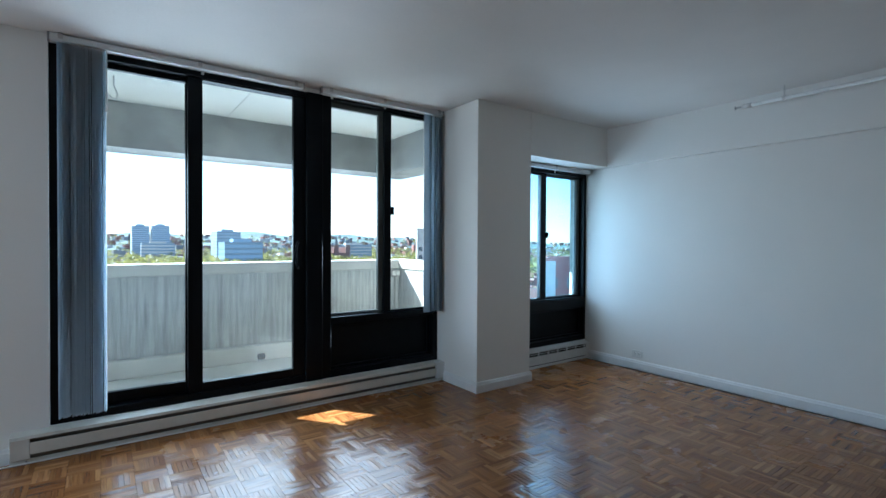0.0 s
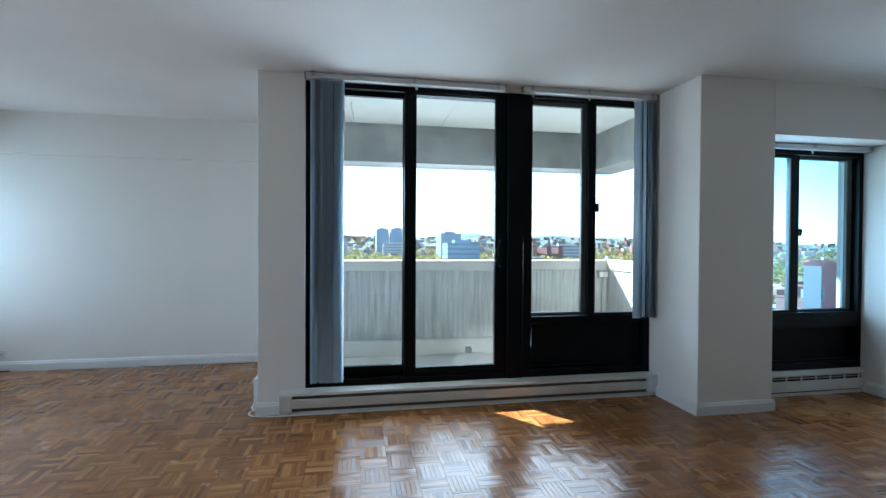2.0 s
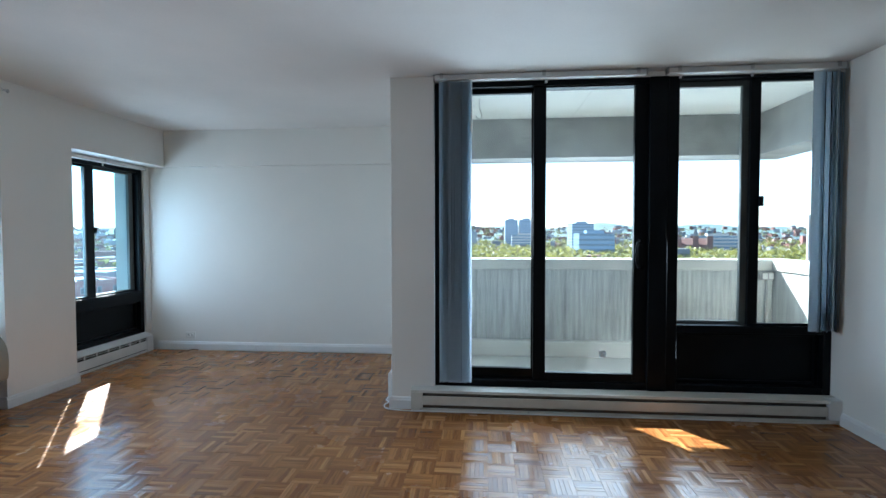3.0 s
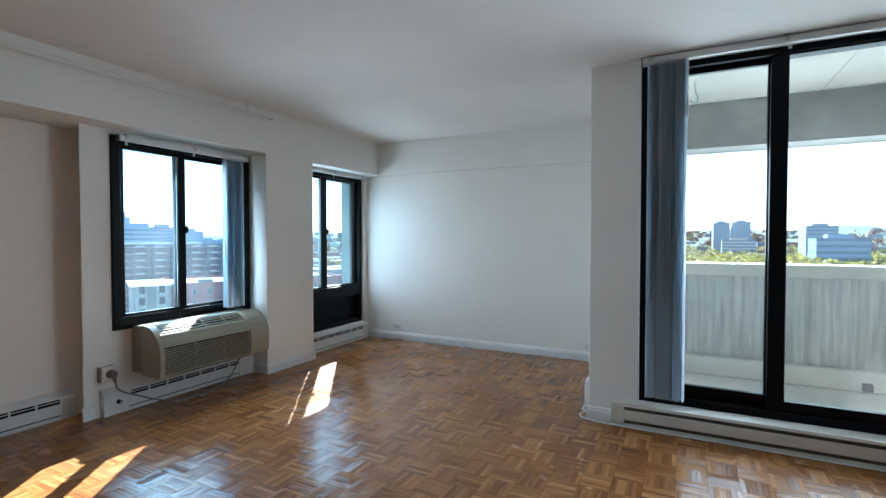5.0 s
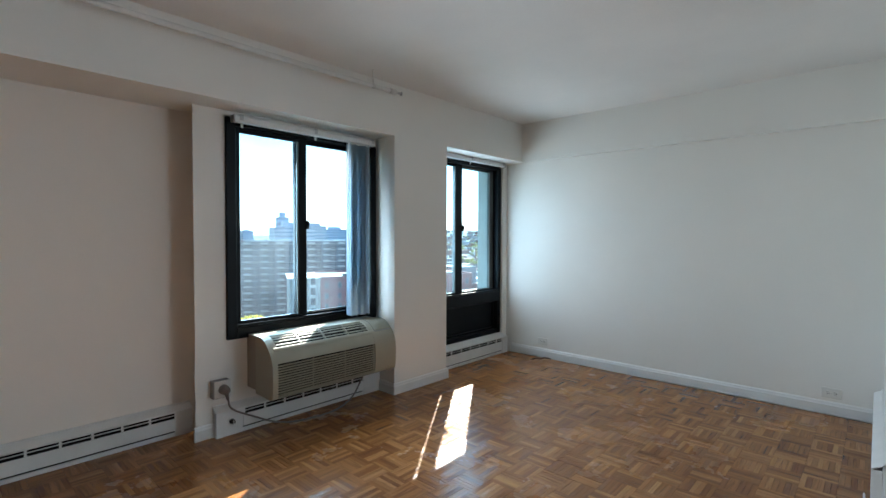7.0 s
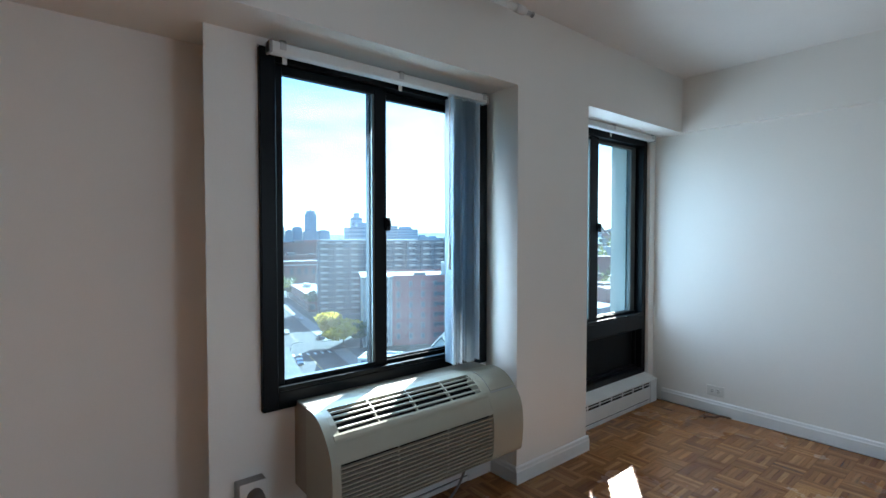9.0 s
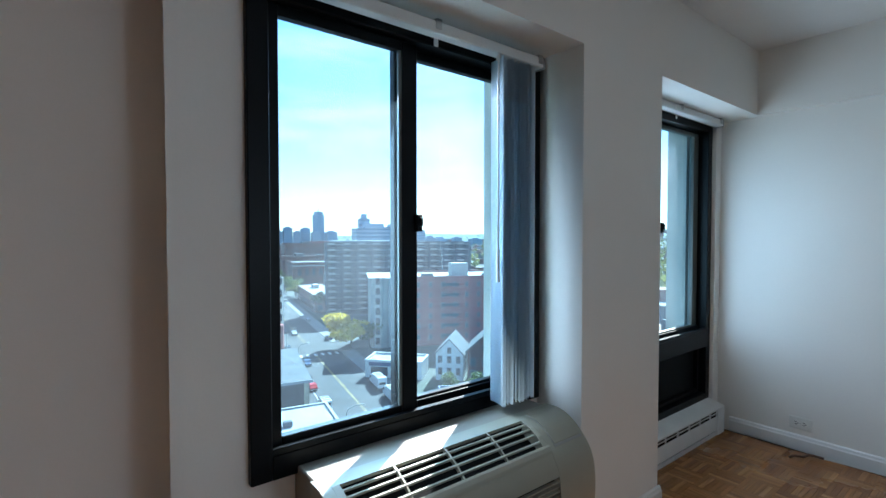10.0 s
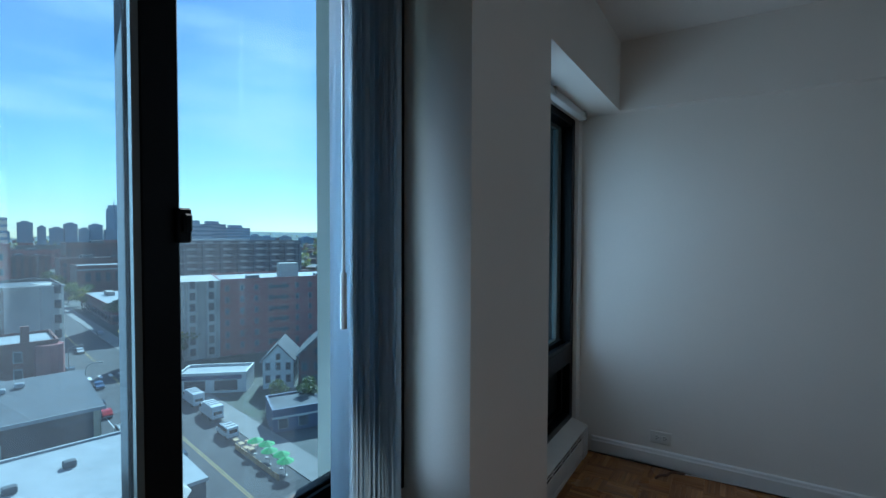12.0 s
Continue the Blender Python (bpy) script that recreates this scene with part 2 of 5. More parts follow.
def prism(outline, axis, a, b):
    """Extrudes an outline. axis 'x': outline of (y, z); 'y': of (x, z); 'z': of (x, y)."""
    bm = bmesh.new()

    def at(p, q):
        return {"x": (q, p[0], p[1]), "y": (p[0], q, p[1]), "z": (p[0], p[1], q)}[axis]
    lo = [bm.verts.new(at(p, a)) for p in outline]
    hi = [bm.verts.new(at(p, b)) for p in outline]
    n = len(outline)
    for i in range(n):
        bm.faces.new((lo[i], lo[(i + 1) % n], hi[(i + 1) % n], hi[i]))
    bm.faces.new(lo[::-1])
    bm.faces.new(hi)
    bmesh.ops.recalc_face_normals(bm, faces=bm.faces)
    return bm


def cyl(bm, p, q, r, r2=None, seg=12):
    p, q = Vector(p), Vector(q)
    d = q - p
    m = Matrix.Translation((p + q) / 2) @ d.to_track_quat("Z", "Y").to_matrix().to_4x4()
    bmesh.ops.create_cone(bm, cap_ends=True, segments=seg, radius1=r, radius2=r if r2 is None else r2, depth=d.length, matrix=m)
    return bm


def tube(points, r, seg=8):
    """A bent rod or cable through points."""
    bm = bmesh.new()
    pts = [Vector(p) for p in points]
    rings = []
    for i, p in enumerate(pts):
        d = (pts[min(i + 1, len(pts) - 1)] - pts[max(i - 1, 0)]).normalized()
        side = d.cross(Vector((0, 0, 1)))
        side = side.normalized() if side.length > 0.05 else Vector((1, 0, 0))
        up = side.cross(d).normalized()
        rings.append([bm.verts.new(p + r * (math.cos(2 * math.pi * k / seg) * side + math.sin(2 * math.pi * k / seg) * up)) for k in range(seg)])
    for a, b in zip(rings, rings[1:]):
        for k in range(seg):
            bm.faces.new((a[k], a[(k + 1) % seg], b[(k + 1) % seg], b[k]))
    bm.faces.new(rings[0][::-1])
    bm.faces.new(rings[-1])
    bmesh.ops.recalc_face_normals(bm, faces=bm.faces)
    return bm


def mesh(name, bm, material, smooth=False):
    me = bpy.data.meshes.new(name)
    bm.to_mesh(me)
    bm.free()
    me.materials.append(material)
    if smooth:
        for p in me.polygons:
            p.use_smooth = True
    return me


def part(name, bm, material, parent, label="", smooth=False):
    ob = new(name, mesh(name, bm, material, smooth))
    ob.parent = parent
    if label:
        tagged(ob, label)
    return ob


def setting(name, bm, material, label="", category=""):
    return tagged(new(name, mesh(name, bm, material)), label, category, "", "structure")


def thing(name, m, label, category, group="", kind=""):
    ob = new(name)
    ob.empty_display_size = 0.1
    ob.matrix_basis = m
    return tagged(ob, label, category, group, kind)


# ---- large structure ----
H = 2.44
Z_BEAM = 2.045
X_PIER, X_W1, X_LEFT = -3.44, -3.67, -3.90
Y_BACK, Y_BEAM = 6.06, 6.00
X_RIGHT, X_RBEAM = 4.32, 4.26
Y_REAR = -3.0
OUT = -4.08

setting("floor", boxes((-4.08, 4.6, Y_REAR - 0.2, 6.3, -0.2, -0.012)), DARK, "dark screed slab below the oak parquet", "floor")
setting("ceiling", boxes((-4.08, 4.6, Y_REAR - 0.2, 6.3, H, H + 0.2)), CEIL, "off-white painted plaster ceiling with faint ripples", "ceiling")
setting("wall_back", boxes((-3.67, -0.585, Y_BACK, Y_BACK + 0.24, -0.02, Z_BEAM), (X_PIER, -0.585, Y_BEAM, Y_BACK + 0.24, Z_BEAM, H)), WALL,
        "off-white painted alcove wall under a shallow beam", "wall")
# left wall: recessed plain stretch, window stretch, pier, alcove window recess, beam above
setting("wall_left", boxes((OUT, X_LEFT, Y_REAR - 0.2, 2.93, -0.02, Z_BEAM)), WALL_WARM, "warm off-white plain painted wall above a heater", "wall")
corner = prism([(X_W1, 2.80), (X_W1, 2.99), (-3.80, 2.99), (-3.897, 2.928)], "z", -0.02, Z_BEAM)
for it in ((-3.80, X_W1, 2.99, 4.205, -0.02, 0.60), (-3.80, X_W1, 2.99, 4.205, 2.015, Z_BEAM)):
    box(corner, *it)
setting("wall_left_window", corner, WALL,
        "off-white wall stretch round the left window", "wall")
setting("pier_left", boxes((-3.80, X_PIER, 4.205, 4.815, -0.02, Z_BEAM)), WALL, "off-white painted pier between two windows", "pier")
setting("wall_alcove_window", boxes((-3.82, -3.70, 4.815, 5.985, -0.02, 0.19), (-3.96, -3.70, 4.815, 5.985, 2.02, Z_BEAM), (-3.82, -3.67, 5.985, 6.30, -0.02, Z_BEAM)), WALL,
        "off-white wall round the tall alcove window", "wall")
setting("beam_left", boxes((OUT, X_PIER, Y_REAR - 0.2, 2.94, Z_BEAM, H - 0.0005), (-3.82, X_PIER, 2.94, 6.3, Z_BEAM, H - 0.0005)), WALL, "off-white painted ceiling beam above the windows", "beam")
# pier left of the balcony door, going back as the alcove's side wall
setting("pier_balcony", boxes((-0.585, -0.262, 4.46, 5.84, -0.02, H), (-0.585, -0.45, 5.84, 6.30, -0.02, H), bevel=0.003), WALL, "off-white pier and side wall of the alcove", "pier")
setting("column", boxes((2.512, 3.137, 3.93, 4.75, -0.02, H), bevel=0.004), WALL, "off-white painted square column", "column")
setting("wall_right_window", boxes((3.137, 4.38, 4.27, 4.45, -0.02, 0.19), (3.137, 4.38, 4.27, 4.45, 2.02, Z_BEAM), (3.137, 3.16, 4.27, 4.45, 0.19, 2.02), (4.36, 4.38, 4.27, 4.45, 0.19, 2.02)), WALL, "off-white wall round the right window", "wall")
setting("beam_right_window", boxes((3.137, 4.6, 3.93, 4.45, Z_BEAM, H - 0.0005)), WALL, "off-white lintel above the right window", "beam")
setting("wall_right", boxes((X_RIGHT, 4.6, Y_REAR - 0.2, 4.27, -0.02, Z_BEAM), (4.38, 4.6, 4.27, 4.45, -0.02, Z_BEAM)), WALL, "long off-white painted side wall", "wall")
setting("beam_right", boxes((X_RBEAM, 4.6, Y_REAR - 0.2, 3.93, Z_BEAM, H - 0.0005)), WALL, "off-white shallow ceiling beam on the side wall", "beam")
setting("wall_rear", boxes((OUT, 4.6, Y_REAR - 0.2, Y_REAR, -0.02, H)), WALL, "plain off-white wall that closes the room", "wall")
setting("wall_balcony_sill", boxes((-0.262, 2.512, 4.47, 4.72, -0.02, 0.165)), WALL, "low white sill wall below the balcony glazing", "wall")
setting("wall_balcony_head", boxes((-0.262, 2.512, 4.50, 4.72, 2.405, H)), WALL, "thin white head strip above the balcony glazing", "wall")

# balcony
BZ = 0.08
setting("balcony_floor", boxes((-0.262, 3.07, 4.72, 6.03, -0.15, BZ)), CONC_L, "grey painted concrete balcony floor", "floor")
setting("balcony_ceiling", boxes((-0.262, 3.07, 4.75, 6.11, H - 0.008, H - 0.001)), SOFFIT, "pale painted concrete balcony soffit", "ceiling")
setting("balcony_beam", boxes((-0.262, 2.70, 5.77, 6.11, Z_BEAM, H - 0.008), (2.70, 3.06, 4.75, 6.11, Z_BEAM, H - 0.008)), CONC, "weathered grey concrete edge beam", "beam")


def streaked():
    """Ribbed concrete with rain streaks running down it."""
    m = mat("ribbed_concrete", (0.42, 0.41, 0.37), 0.9)
    a = N(m, "ShaderNodeTexNoise", Scale=1.0, Detail=5.0, Roughness=0.7)
    L(m, coords(m, 26, 26, 1.6), a.inputs["Vector"])
    b = N(m, "ShaderNodeTexNoise", Scale=2.2, Detail=5.0)
    L(m, coords(m), b.inputs["Vector"])
    w = m.node_tree.nodes.new("ShaderNodeTexWave")
    w.bands_direction = "X"
    w.inputs["Scale"].default_value, w.inputs["Distortion"].default_value = 7.0, 0.6
    L(m, coords(m), w.inputs["Vector"])
    mx = m.node_tree.nodes.new("ShaderNodeMix")
    mx.data_type, mx.blend_type = "RGBA", "MULTIPLY"
    mx.inputs["Factor"].default_value = 0.75
    L(m, ramp(m, a.outputs["Fac"], [(0.30, (0.31, 0.315, 0.305)), (0.60, (0.53, 0.535, 0.515))]), mx.inputs["A"])
    L(m, ramp(m, b.outputs["Fac"], [(0.3, (0.7, 0.7, 0.68)), (0.7, (1, 1, 1))]), mx.inputs["B"])
    L(m, mx.outputs["Result"], bsdf(m).inputs["Base Color"])
    bp = N(m, "ShaderNodeBump", Strength=0.5, Distance=0.006)
    L(m, w.outputs["Fac"], bp.inputs["Height"])
    L(m, bp.outputs[0], bsdf(m).inputs["Normal"])
    return m


CONC_S = streaked()
parapet = setting("balcony_parapet", boxes((-0.262, 3.06, 5.80, 6.03, BZ, 0.94), (2.86, 3.06, 4.75, 5.80, BZ, 0.94)), CONC_S, "rain-streaked ribbed concrete balcony parapet", "parapet")
part("parapet_cap", boxes((-0.262, 3.075, 5.785, 6.045, 0.94, 1.045), (2.845, 3.075, 4.75, 5.785, 0.94, 1.045), bevel=0.006), CONC_L, parapet, "smooth pale concrete coping")
part("kerb", boxes((-0.262, 2.86, 5.72, 5.80, BZ, 0.235), bevel=0.008), CONC_L, parapet, "low pale concrete kerb at its foot")
setting("outer_reveal", boxes((-3.91, -3.768, 4.11, 4.203, -3.0, 5.0), (-3.91, -3.803, 4.203, 4.8, -3.0, 5.0)), CONC_L, "pale concrete outer reveal of the window", "facade")
setting("outer_fin_alcove", boxes((-3.955, -3.825, 5.905, 6.75, -3.0, 5.0)), CONC_L, "pale concrete fin outside the alcove window", "facade")
setting("outer_wall_right", boxes((4.62, 4.95, 4.46, 4.70, -3.0, 5.0)), CONC_L, "pale outer wall beside the right window", "facade")

# ---- windows ----
GREYF = mottle(mat("grey_inner_sash", (0.10, 0.115, 0.11), 0.45), (0.10, 0.115, 0.11), 0.15, 5, 150)


def ring(u0, u1, z0, z1, v0, v1, s, b=None, t=None):
    """Four bars of a frame; s: side width, b and t: bottom and top."""
    b, t = b or s, t or s
    return boxes((u0, u0 + s, v0, v1, z0, z1), (u1 - s, u1, v0, v1, z0, z1), (u0 + s, u1 - s, v0, v1, z0, z0 + b), (u0 + s, u1 - s, v0, v1, z1 - t, z1), bevel=0.0025)


def pane(parent, u0, u1, z0, z1, v, glass=None):
    ob = part("pane", boxes((u0, u1, v, v + 0.005, z0, z1)), glass or GLASS, parent)
    ob.visible_shadow = False
    return ob


def slider_window(name, m, width, z0, z1, panes, label, jamb=0.05, sill=0.06, head=0.05, meet=(0.5, 0.6), inner=None, panel=False):
    """A two-light sliding window. panes: u and z of the two glass openings; meet: where the outer sash begins and the inner one ends;
    panel: solid metal below the lights."""
    (a0, a1), (b0, b1), (g0, g1) = panes
    root = thing(name, m, label, "window", "", "structure")
    part("window_frame", ring(0, width, z0, z1, 0.0, 0.12, jamb, sill, head), FRAME, root)
    low, top = g0 - 0.038, z1 - head - 0.002
    if panel:
        part("transom", boxes((jamb, width - jamb, -0.004, 0.10, low - 0.105, low), bevel=0.003), FRAME, root)
        part("panel", boxes((jamb, width - jamb, 0.075, 0.10, z0 + sill, low - 0.105)), FRAME_PANEL, root, "recessed black metal panel")
        part("panel_stop", ring(jamb, width - jamb, z0 + sill, low - 0.105, 0.045, 0.075, 0.02), FRAME, root)
    part("sill_track", boxes((jamb, width - jamb, 0.0, 0.02, low, low + 0.018), (jamb, width - jamb, 0.05, 0.06, low, low + 0.03)), FRAME, root)

    def light(u0, u1, p0, p1, v0, v1, look_of):
        f = part("sash", boxes((u0, p0, v0, v1, low + 0.002, top), (p1, u1, v0, v1, low + 0.002, top), (p0, p1, v0, v1, low + 0.002, g0), (p0, p1, v0, v1, g1, top), bevel=0.0025), look_of, root)
        pane(f, p0 - 0.004, p1 + 0.004, g0 - 0.004, g1 + 0.004, (v0 + v1) / 2, GLASS_HAZED)
        return f
    f = light(jamb, meet[1], a0, a1, 0.025, 0.055, FRAME)
    light(meet[0], width - jamb, b0, b1, 0.064, 0.094, inner or FRAME)
    # added grey strip imitates the sky's reflection on the meeting sash bar
    part("glazing_bead", boxes((a1 - 0.012, a1, 0.028, 0.038, g0, g1)), GREYF, f, "thin grey strip standing for sky reflected on the sash bar")
    zm = (low + z1) / 2
    part("lock", boxes((meet[1] - 0.012, meet[1] + 0.012, 0.008, 0.026, zm - 0.03, zm + 0.03), (meet[1] - 0.007, meet[1] + 0.008, -0.002, 0.01, zm - 0.012, zm + 0.02), bevel=0.003), FRAME, f, "small black latch")
    return root


slider_window("window_1", pose(-3.645, 2.99, 0, 0, 0, 90), 1.20, 0.595, 2.005, ((0.095, 0.515), (0.600, 1.105), (0.705, 1.92)), "black aluminium sliding window above the air conditioner", 0.06, 0.07, 0.05, (0.508, 0.578))
slider_window("window_2", pose(-3.69, 4.82, 0, 0, 0, 90), 1.155, 0.195, 2.015, ((0.09, 0.435), (0.570, 1.035), (0.70, 1.945)), "tall black aluminium sliding window with solid lower panel", 0.055, 0.05, 0.045, (0.46, 0.53), GREYF, True)
slider_window("window_3", pose(3.16, 4.235, 0, 0, 0, 0), 1.18, 0.195, 2.015, ((0.09, 0.475), (0.585, 1.075), (0.69, 1.945)), "tall black aluminium window between column and side wall", 0.055, 0.05, 0.045, (0.49, 0.55), GREYF, True)

# balcony glazing: sliding door and a fixed-and-sliding window over a panel
door = thing("door_1", pose(-0.262, 4.50, 0), "black aluminium sliding glass balcony door, closed", "door", "", "structure")
part("door_frame", boxes((0, 0.06, 0, 0.14, 0.165, 2.405), (1.53, 1.66, -0.01, 0.14, 0.165, 2.405), (0.06, 1.53, 0, 0.14, 0.165, 0.215), (0.06, 1.53, 0, 0.14, 2.365, 2.405), bevel=0.003), FRAME, door)
f1 = part("sash", boxes((0.06, 0.265, 0.075, 0.115, 0.215, 2.365), (0.714, 0.79, 0.075, 0.115, 0.215, 2.365), (0.265, 0.714, 0.075, 0.115, 0.215, 0.288), (0.265, 0.714, 0.075, 0.115, 2.335, 2.365), bevel=0.003), FRAME, door)
pane(f1, 0.26, 0.718, 0.284, 2.338, 0.095)
f2 = part("sash", boxes((0.722, 0.812, 0.02, 0.06, 0.215, 2.365), (1.437, 1.53, 0.02, 0.06, 0.215, 2.365), (0.812, 1.437, 0.02, 0.06, 0.215, 0.276), (0.812, 1.437, 0.02, 0.06, 2.355, 2.365), bevel=0.003), FRAME, door)
pane(f2, 0.808, 1.441, 0.272, 2.358, 0.04)
hb = tube([(1.475, 0.02, 1.05), (1.455, -0.02, 1.06), (1.44, -0.035, 1.10), (1.437, -0.037, 1.15), (1.44, -0.035, 1.2), (1.455, -0.02, 1.24), (1.475, 0.02, 1.25)], 0.009)
part("door_handle", hb, FRAME, f2, "curved black pull handle", True)
part("latch_plate", boxes((1.468, 1.50, 0.012, 0.022, 1.08, 1.22), bevel=0.002), FRAME_PANEL, f2, "dark latch plate")
bw = thing("window_4", pose(1.398, 4.50, 0), "black aluminium window beside the balcony door, solid panel below", "window", "", "structure")
part("window_frame", boxes((0.0, 0.075, 0, 0.14, 0.165, 2.405), (1.06, 1.114, 0, 0.14, 0.165, 2.405), (0.075, 1.06, 0, 0.14, 0.165, 0.215), (0.075, 1.06, 0, 0.14, 2.385, 2.405), bevel=0.003), FRAME, bw)
part("transom", boxes((0.075, 1.06, 0, 0.13, 0.59, 0.645), bevel=0.003), FRAME, bw)
part("panel", boxes((0.075, 1.06, 0.08, 0.11, 0.215, 0.59)), FRAME_PANEL, bw, "recessed black metal panel")
part("panel_stop", ring(0.075, 1.06, 0.215, 0.59, 0.05, 0.08, 0.025), FRAME, bw)
s1 = part("sash", boxes((0.075, 0.095, 0.075, 0.105, 0.645, 2.385), (0.531, 0.60, 0.075, 0.105, 0.645, 2.385), (0.095, 0.531, 0.075, 0.105, 0.645, 0.667), (0.095, 0.531, 0.075, 0.105, 2.345, 2.385), bevel=0.002), GREYF, bw, "grey sliding sash")
pane(s1, 0.091, 0.535, 0.663, 2.349, 0.09)
s2 = part("sash", boxes((0.568, 0.635, 0.03, 0.06, 0.645, 2.385), (1.02, 1.06, 0.03, 0.06, 0.645, 2.385), (0.635, 1.02, 0.03, 0.06, 0.645, 0.662), (0.635, 1.02, 0.03, 0.06, 2.362, 2.385), bevel=0.002), FRAME, bw)
pane(s2, 0.631, 1.024, 0.658, 2.366, 0.045)
part("lock", boxes((0.622, 0.652, 0.005, 0.03, 1.49, 1.56), bevel=0.003), FRAME, s2, "small black latch")

# ---- vertical blinds ----


def slat_mesh(z0, z1, w=0.089):
    bm = bmesh.new()
    cols = []
    for i in range(5):
        a = i / 4 - 0.5
        cols.append([bm.verts.new((0.006 * (1 - 4 * a * a), a * w, z)) for z in (z1, (z0 + z1) / 2, z0)])
    for p, q in zip(cols, cols[1:]):
        for i in (0, 1):
            bm.faces.new((p[i], q[i], q[i + 1], p[i + 1]))
    bmesh.ops.solidify(bm, geom=bm.faces[:], thickness=0.001)
    return mesh("slat", bm, SLAT, True)


def blind(m, length, z_rail, z_low, stack0, stack1, count, brackets, label, wand=None, turn=72, first=None):
    """A head rail along local x with its slats gathered between stack0 and stack1."""
    root = thing("vertical_blind", m, label, "blind", "vertical blinds")
    part("headrail", boxes((0, length, -0.022, 0.022, z_rail, z_rail + 0.04), bevel=0.004), RAIL, root)
    for e in (0.0, length - 0.012):
        part("end_cap", boxes((e, e + 0.012, -0.024, 0.024, z_rail - 0.003, z_rail + 0.042), bevel=0.003), BOX_GREY, root, "grey end cap")
    for b in brackets:
        part("bracket", boxes((b - 0.012, b + 0.012, -0.027, 0.03, z_rail + 0.036, z_rail + 0.046), (b - 0.012, b + 0.012, -0.027, -0.023, z_rail + 0.012, z_rail + 0.046), bevel=0.001), STEEL, root, "steel bracket clip")
    for b in brackets[:-1]:
        part("clip_tab", boxes((b + 0.012, b + 0.03, 0.018, 0.021, z_rail - 0.026, z_rail + 0.002), bevel=0.001), RAIL, root)
    data = slat_mesh(z_low, z_rail - 0.012)
    for i in range(count):
        u = stack0 + (stack1 - stack0) * (i + 0.5) / count
        ang = (first if first is not None and i == 0 else turn + random.uniform(-8, 8)) - 90
        s = new("slat", data)
        s.parent = root
        s.matrix_basis = pose(u, random.uniform(-0.003, 0.003), random.uniform(-0.004, 0.004), 0, 0, ang)
        part("hanger", boxes((u - 0.004, u + 0.004, -0.002, 0.002, z_rail - 0.016, z_rail + 0.004)), PLATE, root)
    if wand:
        part("wand", cyl(cyl(bmesh.new(), (wand[0], -0.03, z_rail), (wand[0], -0.03, wand[1] + 0.12), 0.0035, seg=8), (wand[0], -0.03, wand[1] + 0.12), (wand[0], -0.03, wand[1]), 0.007, seg=8), RAIL, root, "thin plastic wand")
    return root


blind(pose(-0.262, 4.425, 0), 1.485, 2.392, 0.225, 0.04, 0.272, 22, (0.06, 0.78, 1.42), "pale grey vertical blind drawn aside at the balcony door", (0.275, 2.02), 83)
blind(pose(1.352, 4.425, 0), 1.155, 2.396, 0.630, 0.985, 1.15, 12, (0.08, 0.55, 1.10), "pale grey vertical blind gathered beside the column", None, 58, 12)
blind(pose(-3.585, 3.0, 0, 0, 0, 90), 1.12, 1.962, 0.652, 0.868, 1.055, 20, (0.05, 0.58, 1.09), "pale grey vertical blind gathered above the air conditioner", (0.85, 1.12), 72)
blind(pose(-3.635, 4.83, 0, 0, 0, 90), 1.12, 2.0, 0.60, 0.02, 0.14, 9, (0.06, 0.55, 1.08), "pale grey vertical blind behind the pier in the alcove", None, 75)
blind(pose(3.15, 4.185, 0), 1.2, 2.0, 0.56, 0.02, 0.15, 9, (0.06, 0.6, 1.15), "pale grey vertical blind behind the column", None, 75)

# ---- baseboard heaters ----


def slot_heater(m, length, label, h=0.19, d=0.065, cap=0.10):
    """White enamel convector along local x, facing -y, with pairs of outlet slots under the top."""
    root = thing("baseboard_heater", m, label, "heater", "white baseboard heaters")
    part("backplate", boxes((0, length, -0.012, 0, 0.0, h)), HEATER_W, root)
    part("cover_top", prism([(0, h), (0, h - 0.004), (-d, h - 0.036), (-d - 0.002, h - 0.032)], "x", 0, length), HEATER_W, root, "sloped white enamel top")
    part("element", boxes((cap, length - cap, -d + 0.02, -0.014, 0.04, h - 0.05)), FIN, root, "dark finned element")
    part("front_panel", boxes((cap, length - cap, -d, -d + 0.006, 0.035, h - 0.078), bevel=0.0015), HEATER_W, root)
    part("toe_strip", boxes((0, length, -d + 0.004, -d + 0.012, 0.0, 0.024), bevel=0.001), HEATER_W, root)
    bars = bmesh.new()
    box(bars, cap, length - cap, -d, -d + 0.005, h - 0.043, h - 0.035)
    box(bars, cap, length - cap, -d, -d + 0.005, h - 0.060, h - 0.056)
    u = cap
    while u < length - cap:
        box(bars, u, u + 0.012, -d, -d + 0.005, h - 0.078, h - 0.056)
        box(bars, u, u + 0.012, -d, -d + 0.005, h - 0.056, h - 0.043)
        u += 0.142
    part("outlet_grille", bars, HEATER_W, root, "white grille with paired slots")
    # black sheet in front of the element imitates the shade behind the slots
    part("shadow_box", boxes((cap, length - cap, -d + 0.011, -d + 0.016, 0.02, h - 0.036)), DARK, root, "black sheet standing for the shade behind the slots")
    for e in (0.0, length - cap):
        part("end_cap", boxes((e, e + cap - 0.002, -d - 0.002, -0.012, 0.0, h - 0.034), bevel=0.002), HEATER_W, root)
    return root


slot_heater(pose(X_LEFT, 2.845, 0, 0, 0, 90) @ pose(-5.6, 0, 0), 5.6, "white enamel baseboard heater along the plain wall", 0.19, 0.055)
hv = slot_heater(pose(X_W1, 2.90, 0, 0, 0, 90), 1.302, "white enamel baseboard heater under the air conditioner", 0.19, 0.055, 0.17)
